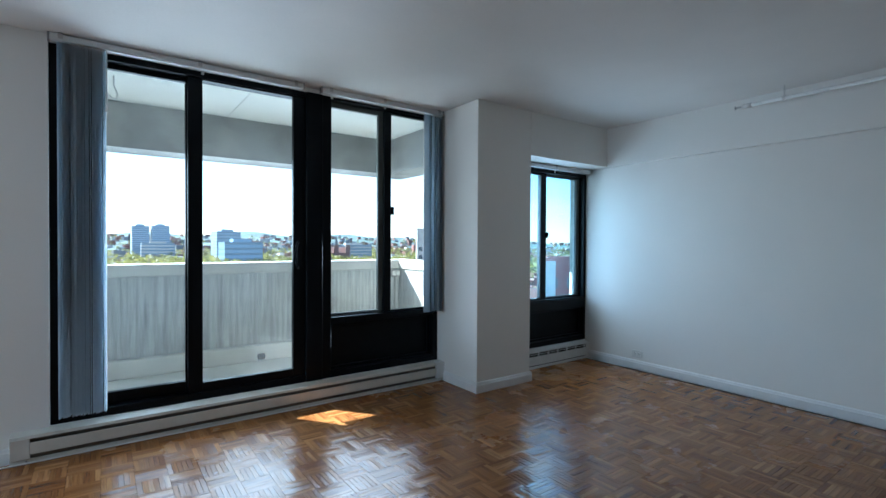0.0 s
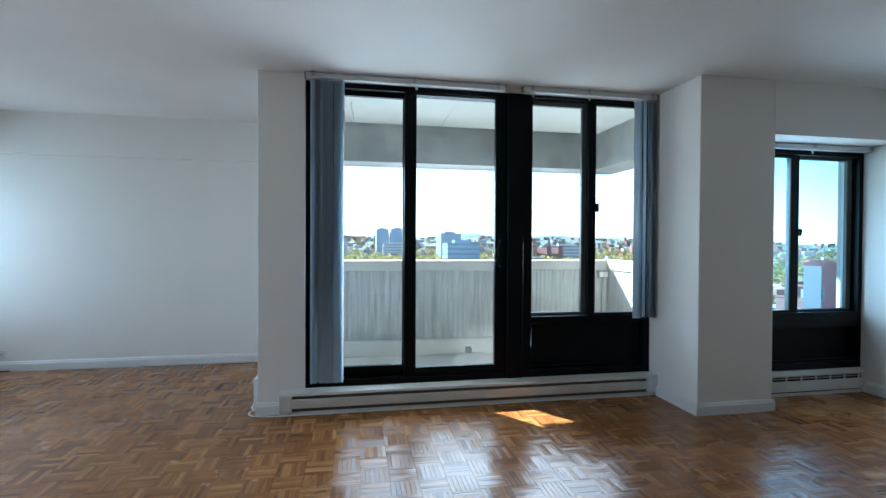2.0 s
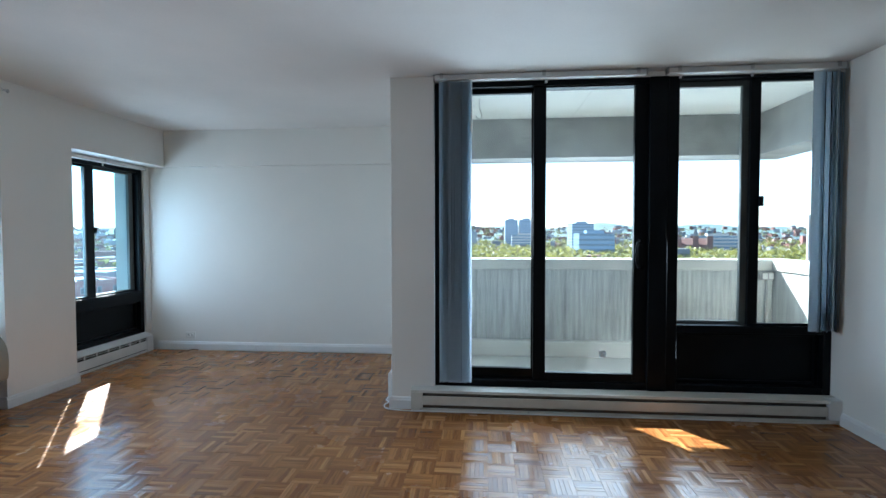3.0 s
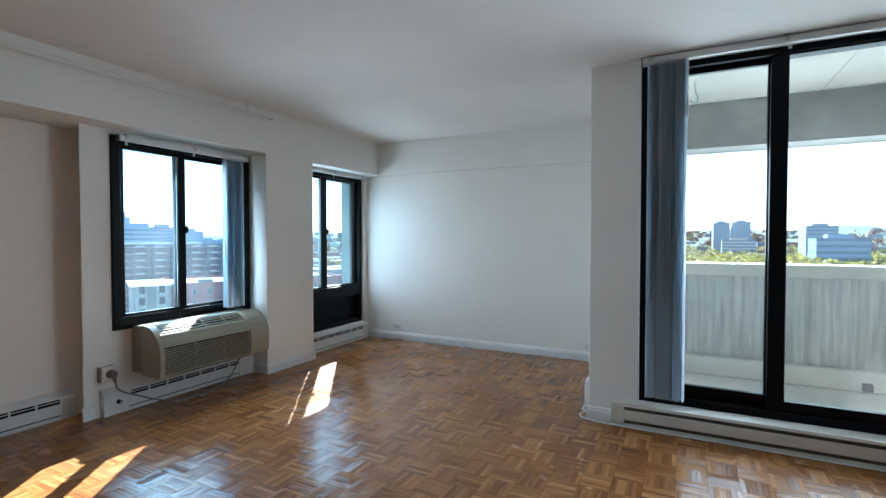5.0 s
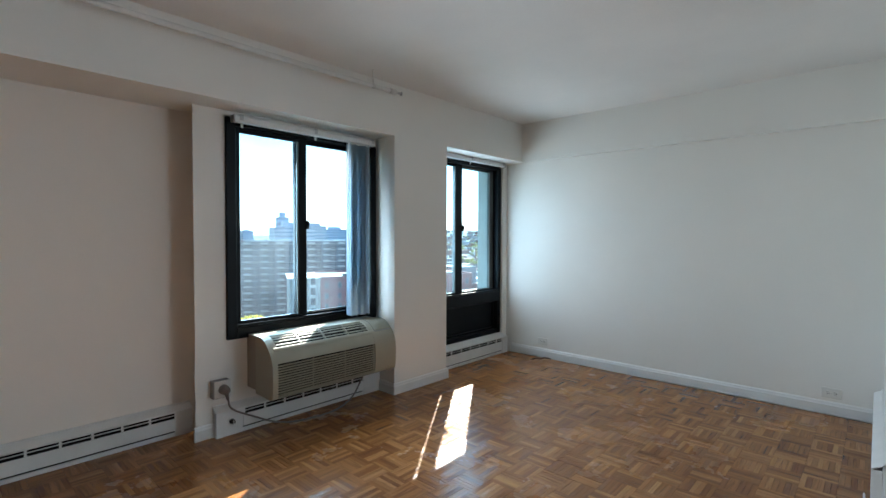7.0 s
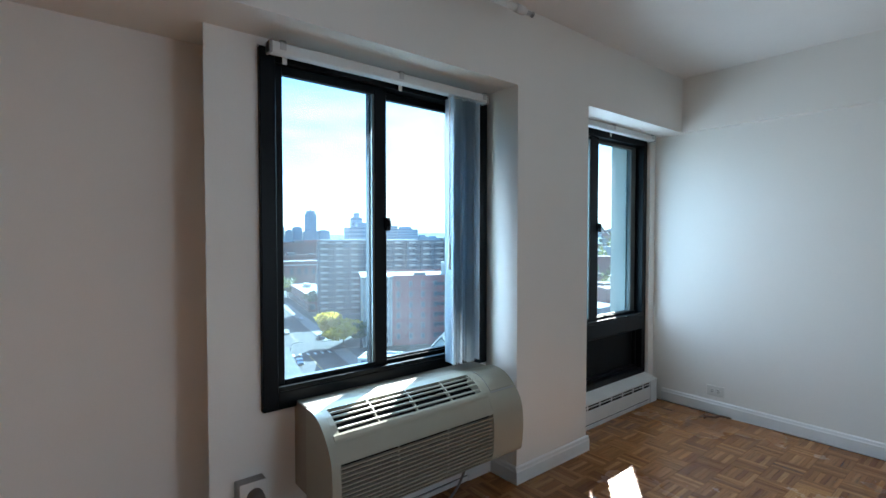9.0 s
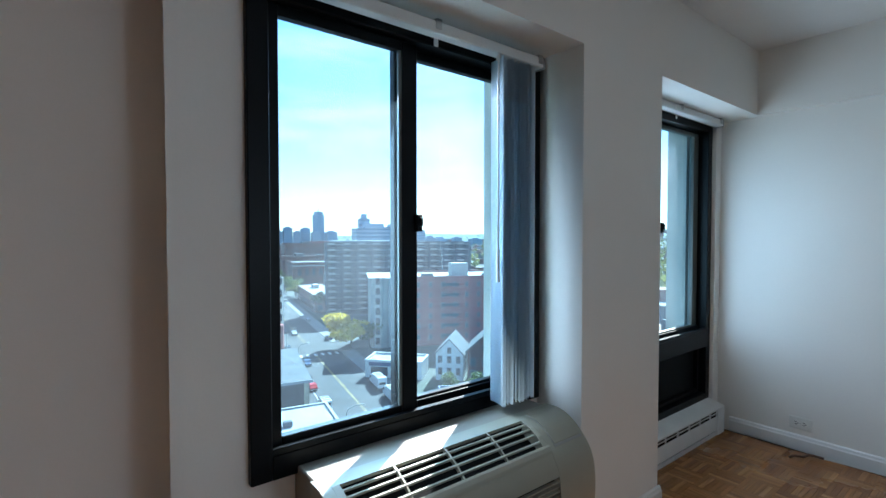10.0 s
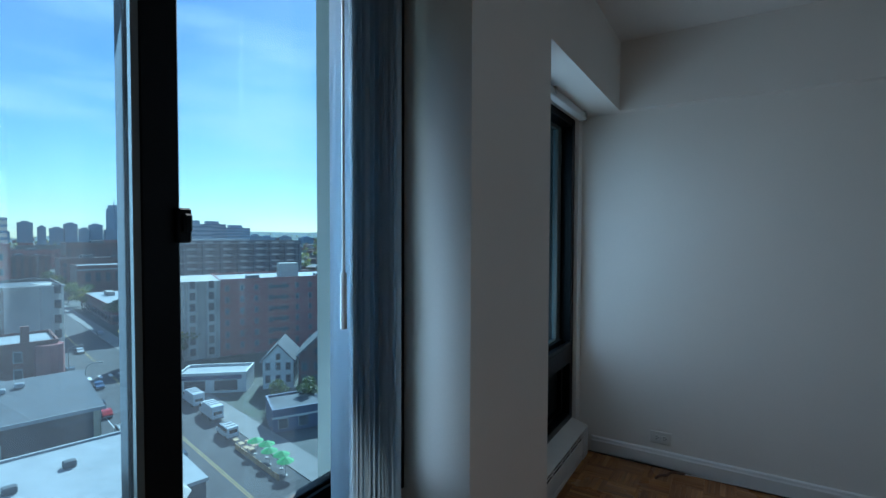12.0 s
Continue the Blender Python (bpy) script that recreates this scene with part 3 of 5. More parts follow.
kn = part("valve_knob", cyl(bmesh.new(), (0.095, -0.085, 0.088), (0.095, -0.057, 0.088), 0.013, 0.016, 12), DARK, hv, "black valve knob")
part("knob_slot", boxes((0.092, 0.098, -0.0875, -0.085, 0.078, 0.098)), STEEL, kn)
slot_heater(pose(-3.70, 4.818, 0, 0, 0, 90), 1.165, "white enamel baseboard heater under the alcove window", 0.205, 0.105)
slot_heater(pose(3.14, 4.27, 0), 1.235, "white enamel baseboard heater beside the square column", 0.2, 0.09)
slot_heater(pose(-0.585, 6.0, 0, 0, 0, -90), 1.42, "white enamel baseboard heater on the alcove side wall", 0.25, 0.05)

bh = thing("baseboard_heater", pose(-0.43, 4.47, 0), "cream enamel baseboard heater along the balcony glazing", "heater")
BL = 2.945
part("backplate", boxes((0, BL, -0.012, 0.0, 0, 0.168)), HEATER, bh)
part("cover_top", prism([(0, 0.172), (0, 0.166), (-0.068, 0.152), (-0.072, 0.140), (-0.076, 0.141), (-0.071, 0.158)], "x", 0, BL), HEATER, bh)
part("element", boxes((0.09, BL - 0.09, -0.05, -0.014, 0.045, 0.125)), FIN, bh, "dark dusty finned element")
part("front_panel", boxes((0.085, BL - 0.085, -0.076, -0.069, 0.052, 0.118), bevel=0.002), HEATER, bh, "cream front panel")
part("toe_strip", boxes((0.0, BL, -0.064, -0.056, 0.0, 0.026), bevel=0.002), HEATER, bh)
# grey sheet over the element imitates the shade inside the casing
part("hollow", boxes((0.085, BL - 0.085, -0.054, -0.051, 0.0, 0.145)), FIN, bh, "grey sheet standing for the shade inside")
part("end_cap", boxes((0.0, 0.085, -0.077, -0.012, 0.026, 0.146), bevel=0.003), HEATER, bh)
part("end_cap", boxes((BL - 0.085, BL + 0.012, -0.086, -0.012, 0.03, 0.168), bevel=0.004), HEATER_W, bh, "white wired end cap")
for i, u in enumerate((0.07, 0.85, 1.62, 2.3)):
    part("screw", cyl(bmesh.new(), (u, -0.066, 0.014), (u, -0.062, 0.014), 0.005, seg=8), BOX_GREY, bh)

# ---- baseboards ----


def baseboard(p, q, z=0.0, h=0.088, t=0.016):
    """A moulded skirting from p to q; its face is on the right-hand side of that way."""
    p, q = Vector((*p, 0)), Vector((*q, 0))
    d = q - p
    ob = setting("baseboard", prism([(0, 0), (-t, 0), (-t, h * 0.72), (-t * 0.75, h * 0.80), (-t * 0.6, h * 0.93), (-t * 0.25, h), (0, h)], "x", 0, d.length), TRIM, "white glossy moulded baseboard", "baseboard")
    ob.matrix_basis = Matrix.Translation((p.x, p.y, z)) @ Matrix.Rotation(math.atan2(d.y, d.x), 4, "Z")
    return ob


baseboard((-3.59, Y_BACK), (-0.585, Y_BACK))
baseboard((X_PIER, 4.19), (X_PIER, 4.83))
baseboard((-3.66, 4.205), (X_PIER + 0.01, 4.205))
baseboard((X_W1, 2.79), (X_W1, 2.90))
baseboard((-0.60, 4.46), (-0.432, 4.46))
baseboard((-0.585, 4.575), (-0.585, 4.445))
baseboard((2.512, 4.38), (2.512, 3.915))
baseboard((2.498, 3.93), (3.152, 3.93))
baseboard((3.137, 3.915), (3.137, 4.2))
baseboard((X_RIGHT, 4.18), (X_RIGHT, Y_REAR))
baseboard((X_RIGHT, Y_REAR), (X_LEFT, Y_REAR))

# ---- air conditioner ----


def wedge(profile, u0, u1):
    """A length of casing: profile of (depth from the wall, height), along local x, depth towards -y."""
    return prism([(-d * 0.91, 0.252 + (z - 0.25) * 0.94) for d, z in profile], "x", u0, u1)


ac = thing("air_conditioner", pose(X_W1, 3.11, 0, 0, 0, 90), "beige through-wall air conditioner below the window", "air conditioner")
W_AC = 0.985


def rounded(pts, n=5):
    """Catmull-Rom through an outline's (depth, height) points."""
    P = [(2 * pts[0][0] - pts[1][0], 2 * pts[0][1] - pts[1][1])] + list(pts) + [(2 * pts[-1][0] - pts[-2][0], 2 * pts[-1][1] - pts[-2][1])]
    out = []
    for i in range(1, len(P) - 2):
        for k in range(n):
            t = k / n
            out.append(tuple(0.5 * (2 * P[i][c] + (P[i + 1][c] - P[i - 1][c]) * t + (2 * P[i - 1][c] - 5 * P[i][c] + 4 * P[i + 1][c] - P[i + 2][c]) * t * t + (3 * P[i][c] - P[i - 1][c] - 3 * P[i + 1][c] + P[i + 2][c]) * t ** 3) for c in (0, 1)))
    return out + [tuple(pts[-1])]


BACK = [(0.16, 0.255), (0.16, 0.645)]
TOP = [(0.20, 0.646), (0.235, 0.643), (0.275, 0.630), (0.312, 0.608), (0.345, 0.578)]
CURVE = [(0.345, 0.578), (0.375, 0.543), (0.395, 0.502), (0.405, 0.45), (0.408, 0.38), (0.402, 0.30), (0.392, 0.262), (0.37, 0.25)]
full = BACK + rounded(TOP + CURVE[1:])
part("sleeve", boxes((0.012, W_AC - 0.012, -0.144, 0.0, 0.266, 0.618), bevel=0.004), AC_SIDE, ac, "brown-beige metal wall sleeve")
GL, GR = 0.034, 0.79
part("casing_left", wedge(full, 0.0, GL), AC_SHELL, ac)
part("casing_right", wedge(full, GR, W_AC), AC_SHELL, ac)
mid = BACK + [(0.226, 0.645), (0.227, 0.50), (0.340, 0.44), (0.342, 0.580)] + rounded([(0.349, 0.573), (0.368, 0.552), (0.386, 0.522), (0.400, 0.488)], 4) + [(0.378, 0.484), (0.378, 0.276), (0.400, 0.272), (0.392, 0.262), (0.37, 0.25)]
part("casing_middle", wedge(mid, GL, GR), AC_SHELL, ac)
# black fill below the louvres imitates the shade deep in the outlet
part("outlet_well", wedge([(0.2272, 0.503), (0.2272, 0.635), (0.2320, 0.634), (0.2320, 0.603), (0.3395, 0.535), (0.3395, 0.443)], GL + 0.0005, GR - 0.0005), DARK, ac, "black fill standing for the shade in the air outlet well")
for u in (GL + 0.0004, GR - 0.0224):
    part("outlet_cheek", wedge([(0.228, 0.646), (0.275, 0.6305), (0.312, 0.609), (0.3415, 0.582), (0.3415, 0.55), (0.228, 0.60)], u, u + 0.022), AC_SHELL, ac)
part("outlet_rim", wedge([(0.3425, 0.5855), (0.350, 0.5805), (0.360, 0.5685), (0.3645, 0.5600), (0.3590, 0.5600), (0.3425, 0.5780)], GL - 0.004, GR + 0.004), AC_SHELL, ac, "smooth raised rim of the outlet")
for i in range(4):
    f = (i + 0.75) / 4.6
    d, z = 0.226 + 0.116 * f, 0.643 - 0.022 * f - 0.040 * f * f
    part("louvre", wedge([(d, z), (d + 0.005, z - 0.002), (d + 0.0055, z - 0.008), (d + 0.0005, z - 0.008)], GL + 0.022, GR - 0.022), AC_SHELL, ac)
for u in (0.225, 0.41, 0.595):
    part("rib", wedge([(0.227, 0.645), (0.25, 0.639), (0.295, 0.617), (0.342, 0.581), (0.340, 0.572), (0.29, 0.604), (0.25, 0.626), (0.228, 0.632)], u, u + 0.006), AC_SHELL, ac)
# near-black sheet puts the shade between the intake slats into its colour
part("intake_mesh", wedge([(0.3785, 0.278), (0.3800, 0.278), (0.3800, 0.482), (0.3785, 0.482)], GL + 0.002, GR - 0.002), DARK, ac, "mesh sheet blackened for the shade behind the intake slats")
for i in range(12):
    z = 0.2775 + 0.0172 * i
    d0 = 0.3885 + 0.003 * math.sin(i / 11 * math.pi)
    part("intake_slat", wedge([(d0, z + 0.0035), (d0 + 0.011, z), (d0 + 0.012, z + 0.006), (d0 + 0.001, z + 0.0085)], GL, GR), AC_SHELL, ac)
for u in (0.03, 0.28, 0.53, 0.776):
    part("slat_stay", wedge([(0.380, 0.278), (0.389, 0.278), (0.389, 0.482), (0.380, 0.482)], GL * 0.2 + u, GL * 0.2 + u + 0.004), AC_SHELL, ac)
LID = rounded(TOP, 4)
part("control_lid", wedge([(d, z + 0.0045) for d, z in LID] + [(d, z - 0.002) for d, z in LID[::-1]], 0.822, 0.968), AC_SHELL, ac, "hinged control lid")
part("lid_gap", wedge([(d, z + 0.0012) for d, z in rounded(TOP + [(0.352, 0.570)], 4)] + [(d, z - 0.003) for d, z in rounded(TOP + [(0.352, 0.570)], 4)[::-1]], 0.8185, 0.9715), BOX_GREY, ac)

# power point with its heavy plug and cord
po = thing("power_outlet", pose(X_W1, 2.885, 0.247, 0, 0, 90), "grey surface box with white plate and round plug", "outlet")
part("back_box", boxes((0, 0.105, -0.052, 0, 0, 0.108), bevel=0.003), BOX_GREY, po, "grey metal box")
part("cover_plate", boxes((0.006, 0.108, -0.058, -0.052, 0.004, 0.11), bevel=0.002), PLATE, po)
pl = part("plug", cyl(bmesh.new(), (0.06, -0.10, 0.055), (0.06, -0.058, 0.055), 0.026, 0.031, 16), CORD, po, "brown-grey round plug", True)
part("plug_neck", cyl(bmesh.new(), (0.064, -0.085, 0.05), (0.075, -0.085, -0.005), 0.014, 0.009, 10), CORD, pl)
cord = thing("extension_lead", pose(-3.6, 3.0, 0), "brown-grey power lead from plug to air conditioner", "cord")


def smooth_path(pts, n=6):
    """Catmull-Rom through points."""
    out = []
    P = [Vector(p) for p in pts]
    P = [P[0] * 2 - P[1]] + P + [P[-1] * 2 - P[-2]]
    for i in range(1, len(P) - 2):
        for k in range(n):
            t = k / n
            out.append(0.5 * (2 * P[i] + (P[i + 1] - P[i - 1]) * t + (2 * P[i - 1] - 5 * P[i] + 4 * P[i + 1] - P[i + 2]) * t * t + (3 * P[i] - P[i - 1] - 3 * P[i + 1] + P[i + 2]) * t ** 3))
    return out + [P[-2]]


part("cable", tube(smooth_path([(0.015, -0.04, 0.244), (0.03, -0.02, 0.18), (0.06, 0.10, 0.11), (0.10, 0.26, 0.035), (0.13, 0.45, 0.012), (0.13, 0.68, 0.014), (0.10, 0.84, 0.06), (0.08, 0.93, 0.15), (0.05, 1.02, 0.245), (0.03, 1.06, 0.30)]), 0.006), CORD, cord, "", True)


def duplex(m, label):
    root = thing("wall_outlet", m, label, "outlet", "duplex wall outlets")
    part("cover_plate", boxes((-0.058, 0.058, -0.007, 0, -0.036, 0.036), bevel=0.003), PLATE, root)
    for u in (-0.02, 0.02):
        f = part("socket", cyl(bmesh.new(), (u, -0.010, 0), (u, -0.006, 0), 0.0165, seg=16), PLATE, root)
        part("slots", boxes((u - 0.007, u + 0.004, -0.0112, -0.0095, 0.0055, 0.0085), (u - 0.006, u + 0.004, -0.0112, -0.0095, -0.0085, -0.0055), (u + 0.007, u + 0.0115, -0.0112, -0.0095, -0.0025, 0.0025)), DARK, f)
    part("screw", cyl(bmesh.new(), (0, -0.0085, 0), (0, -0.006, 0), 0.0035, seg=8), STEEL, root)
    return root


duplex(pose(-3.20, Y_BACK, 0.160), "white duplex outlet on its side above the baseboard")
duplex(pose(-0.86, Y_BACK, 0.150), "white duplex outlet beside the balcony pier")
duplex(pose(X_RIGHT, 3.60, 0.152, 0, 0, -90), "white duplex outlet low on the long wall")

# loose cables on the floor
cb = thing("cable_on_floor", pose(-3.2, 5.9, 0), "thin white cable with brown taped end along the baseboard", "cable")
part("taped_end", tube(smooth_path([(0.0, -0.04, 0.010), (0.02, -0.02, 0.022), (0.05, 0.03, 0.012), (0.075, 0.06, 0.020), (0.13, 0.09, 0.012)], 4), 0.007, 6), COPPER, cb, "brown taped cable end")
part("cable", tube(smooth_path([(0.13, 0.09, 0.012), (0.25, 0.115, 0.006), (0.6, 0.128, 0.006), (0.95, 0.12, 0.006), (1.25, 0.133, 0.006), (1.7, 0.135, 0.006), (2.2, 0.125, 0.006), (2.5, 0.135, 0.006)]), 0.0035), CORD_W, cb, "", True)
cc = thing("cable_on_floor", pose(-0.6, 4.5, 0), "white cable bending round the foot of the pier", "cable")
part("cable", tube(smooth_path([(-0.06, 0.30, 0.006), (-0.055, 0.12, 0.006), (-0.05, 0.08, 0.015), (-0.028, 0.045, 0.010), (-0.05, 0.0, 0.006), (-0.02, -0.066, 0.006), (0.10, -0.10, 0.006), (0.3, -0.105, 0.006), (0.8, -0.103, 0.006), (1.5, -0.106, 0.006), (2.2, -0.102, 0.006), (2.9, -0.108, 0.006), (3.08, -0.10, 0.006)]), 0.0045), CORD_W, cc, "", True)


def sprinkler(x, y_end, z, hangers, group):
    root = thing("sprinkler_pipe", pose(x, y_end, z), "white painted sprinkler pipe hung below the ceiling", "pipe", group)
    part("pipe", cyl(bmesh.new(), (0, Y_REAR - y_end, 0), (0, -0.05, 0), 0.0155, seg=14), PIPE, root, "", True)
    part("elbow", cyl(cyl(bmesh.new(), (0, -0.07, 0), (0, -0.015, 0), 0.020, seg=14), (0, -0.02, 0), (0, 0.0, 0), 0.014, seg=12), PIPE, root, "", True)
    hd = part("sprinkler_head", cyl(cyl(bmesh.new(), (0, 0, 0), (0, 0.03, 0), 0.008, seg=10), (0, 0.045, 0), (0, 0.049, 0), 0.014, seg=14), STEEL, root, "steel sprinkler head with deflector")
    part("yoke", boxes((-0.013, -0.009, 0.002, 0.046, -0.003, 0.003), (0.009, 0.013, 0.002, 0.046, -0.003, 0.003)), STEEL, hd)
    for h in hangers:
        part("hanger", cyl(cyl(bmesh.new(), (0, h, 0.0), (0, h, H - z), 0.006, seg=8), (0, h - 0.012, 0), (0, h + 0.012, 0), 0.0185, seg=14), PIPE, root)
    return root


sprinkler(-3.30, 4.10, 2.326, (-0.22, -2.4, -4.6), "sprinkler pipes")
sprinkler(4.13, 2.60, 2.345, (-0.29, -2.5), "sprinkler pipes")

# balcony fittings
hk = thing("ceiling_hook", pose(0.06, 5.05, H - 0.008), "thin bent steel hook hanging from the balcony soffit", "hook")
part("wire", tube(smooth_path([(0, 0, 0), (0.0, 0, -0.07), (0.012, 0, -0.10), (0.02, 0, -0.14), (0.005, 0, -0.165), (-0.02, 0, -0.155), (-0.025, 0, -0.14)]), 0.004, 6), STEEL, hk, "", True)
ob_ = thing("outdoor_outlet", pose(2.795, 5.80, 0.85), "grey weatherproof outlet box with conduit on the parapet", "outlet")
part("box", boxes((-0.06, 0.055, -0.045, 0, 0, 0.08), bevel=0.004), BOX_GREY, ob_)
part("cover", boxes((-0.05, -0.004, -0.052, -0.045, 0.012, 0.068), (0.004, 0.048, -0.052, -0.045, 0.012, 0.068), bevel=0.003), PLATE, ob_)
part("conduit", cyl(bmesh.new(), (0.0, -0.02, -0.76), (0.0, -0.02, 0.0), 0.011, seg=10), BOX_GREY, ob_)
fb = thing("drain_box", pose(1.25, 5.72, BZ), "small dark metal box on the balcony kerb", "box")
part("box", boxes((-0.03, 0.03, -0.045, 0, 0.02, 0.075), bevel=0.004), DARK, fb)
part("outlet_pipe", cyl(bmesh.new(), (-0.02, -0.02, 0.0), (-0.02, -0.02, 0.022), 0.012, seg=10), STEEL, fb)
seam = setting("soffit_joint", boxes((0.95, 0.954, 4.76, 5.76, H - 0.010, H - 0.0085)), CONC, "thin dark casting joints in the balcony soffit", "joint")

# ---- the town below ----
GZ = -35.5


def brick_mat(name, colour, mortar, scale=1.0):
    m = mat(name, colour, 0.9)
    b = m.node_tree.nodes.new("ShaderNodeTexBrick")
    b.inputs["Color1"].default_value = (*colour, 1)
    b.inputs["Color2"].default_value = (*[c * 0.7 for c in colour], 1)
    b.inputs["Mortar"].default_value = (*mortar, 1)
    b.inputs["Scale"].default_value = scale
    mp = N(m, "ShaderNodeMapping")
    mp.inputs["Rotation"].default_value = (radians(90), 0, 0)
    tc = N(m, "ShaderNodeTexCoord")
    L(m, tc.outputs["Object"], mp.inputs[0])
    L(m, mp.outputs[0], b.inputs["Vector"])
    n = N(m, "ShaderNodeTexNoise", Scale=0.25, Detail=5.0)
    L(m, tc.outputs["Object"], n.inputs["Vector"])
    mx = m.node_tree.nodes.new("ShaderNodeMix")
    mx.data_type, mx.blend_type = "RGBA", "MULTIPLY"
    mx.inputs["Factor"].default_value = 0.7
    L(m, b.outputs["Color"], mx.inputs["A"])
    L(m, ramp(m, n.outputs["Fac"], [(0.3, (0.65, 0.65, 0.65)), (0.7, (1.1, 1.1, 1.1))]), mx.inputs["B"])
    L(m, mx.outputs["Result"], bsdf(m).inputs["Base Color"])
    return m


RED_BRICK = brick_mat("red_brick", (0.36, 0.10, 0.095), (0.30, 0.25, 0.22), 2.0)
DARK_BRICK = brick_mat("dark_brick", (0.17, 0.06, 0.05), (0.2, 0.17, 0.15), 2.0)
GREY_BRICK = brick_mat("grey_brown_brick", (0.15, 0.125, 0.115), (0.26, 0.24, 0.22), 2.0)
PALE_STONE = mottle(mat("pale_stone", (0.44, 0.42, 0.39), 0.9), (0.44, 0.42, 0.39), 0.2, 0.2, 3)
WHITE_ROOF = mottle(mat("white_roof", (0.31, 0.325, 0.34), 0.8), (0.31, 0.325, 0.34), 0.18, 0.25, 3)
GREY_ROOF = mottle(mat("grey_roof", (0.095, 0.105, 0.12), 0.9), (0.095, 0.105, 0.12), 0.25, 0.3, 4)
SIDING = mottle(mat("grey_siding", (0.07, 0.075, 0.085), 0.8), (0.07, 0.075, 0.085), 0.15, 0.4, 5)
WHITE_SIDING = mottle(mat("white_siding", (0.62, 0.62, 0.60), 0.8), (0.62, 0.62, 0.60), 0.12, 0.4, 5)
CREAM = mottle(mat("cream_board", (0.50, 0.44, 0.32), 0.8), (0.50, 0.44, 0.32), 0.12, 0.5, 5)
BLUE_SHOP = mottle(mat("blue_shop", (0.05, 0.08, 0.16), 0.7), (0.05, 0.08, 0.16), 0.2, 0.5, 5)
WIN_TRIM = mat("window_trim", (0.33, 0.34, 0.35), 0.6)
DARK_STONE = mottle(mat("dark_slab", (0.10, 0.105, 0.12), 0.85), (0.10, 0.105, 0.12), 0.2, 0.2, 3)
# far window bands: distance haze is put into the colour, paler and bluer
FAR_PANE_HAZED = mat("far_window_band", (0.11, 0.17, 0.24), 0.4)
WIN_PANE = mat("window_pane_far", (0.03, 0.045, 0.06), 0.12)
ASPHALT = mottle(mat("asphalt", (0.055, 0.055, 0.06), 0.9), (0.055, 0.055, 0.06), 0.35, 0.12, 3)
PAVE = mottle(mat("pavement_slab", (0.21, 0.205, 0.20), 0.9), (0.21, 0.205, 0.20), 0.2, 0.3, 4)
YELLOW = mat("road_yellow", (0.40, 0.29, 0.09), 0.8)
WHITE_LINE = mat("road_white", (0.6, 0.6, 0.6), 0.8)
# distance haze is painted into these three tower colours as a pale blue cast
TOWER_GLASS_HAZED = mottle(mat("hazy_tower", (0.19, 0.30, 0.43), 0.5), (0.19, 0.30, 0.43), 0.2, 0.02, 0.2)
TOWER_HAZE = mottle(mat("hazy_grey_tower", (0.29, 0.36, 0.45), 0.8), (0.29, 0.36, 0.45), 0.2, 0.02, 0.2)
TOWER_STONE_HAZED = mottle(mat("hazed_tower_stone", (0.24, 0.31, 0.40), 0.8), (0.24, 0.31, 0.40), 0.2, 0.02, 0.2)
BARK = mottle(mat("bark", (0.09, 0.065, 0.045), 0.9), (0.09, 0.065, 0.045), 0.3, 2, 12)


def leaf_mat(name, dark, light):
    m = mat(name, dark, 0.7)
    g = m.node_tree.nodes.new("ShaderNodeNewGeometry")
    L(m, ramp(m, g.outputs["Random Per Island"], [(0.0, dark), (1.0, light)]), bsdf(m).inputs["Base Color"])
    tr = N(m, "ShaderNodeBsdfTranslucent")
    tr.inputs[0].default_value = (*light, 1)
    mx = N(m, "ShaderNodeMixShader")
    mx.inputs[0].default_value = 0.35
    L(m, bsdf(m).outputs[0], mx.inputs[1])
    L(m, tr.outputs[0], mx.inputs[2])
    L(m, mx.outputs[0], m.node_tree.nodes["Material Output"].inputs[0])
    return m


LEAF_GREEN = leaf_mat("green_leaves", (0.035, 0.06, 0.018), (0.12, 0.16, 0.04))
LEAF_YELLOW = leaf_mat("yellow_leaves", (0.38, 0.27, 0.02), (0.75, 0.56, 0.06))
LEAF_MIXED = leaf_mat("autumn_wood", (0.045, 0.075, 0.02), (0.25, 0.24, 0.06))


def ground_mat():
    m = mat("town_ground", (0.15, 0.15, 0.13), 0.95)
    n1 = N(m, "ShaderNodeTexNoise", Scale=0.02, Detail=8.0, Roughness=0.7)
    L(m, coords(m), n1.inputs["Vector"])
    L(m, ramp(m, n1.outputs["Fac"], [(0.35, (0.035, 0.055, 0.02)), (0.5, (0.08, 0.085, 0.08)), (0.62, (0.13, 0.13, 0.13))]), bsdf(m).inputs["Base Color"])
    return m


setting("ground", boxes((-4700, 3000, -2200, 4700, GZ - 2, GZ)), ground_mat(), "mixed grey and green town ground to the horizon", "ground")
STREET = pose(-75, 47.6, GZ, 0, 0, 168.1)


def S(along, perp):
    """World x, y of a place by metres along the street and to its near side."""
    v = STREET @ Vector((along, perp, 0))
    return v.x, v.y


road = setting("road", boxes((-120, 420, -8, 10.5, 0.0, 0.06), (70, 80, 10.5, 160, 0.0, 0.055), (70, 82, -120, -8, 0.0, 0.055)), ASPHALT, "grey asphalt street with parked cars", "road")
road.matrix_basis = STREET
for y in (-0.22, 0.12):
    part("centre_line", boxes((-120, 66, y, y + 0.12, 0.062, 0.066), (86, 420, y, y + 0.12, 0.062, 0.066)), YELLOW, road, "double yellow centre line")
part("edge_line", boxes((-120, 66, 7.4, 7.55, 0.062, 0.066)), WHITE_LINE, road)
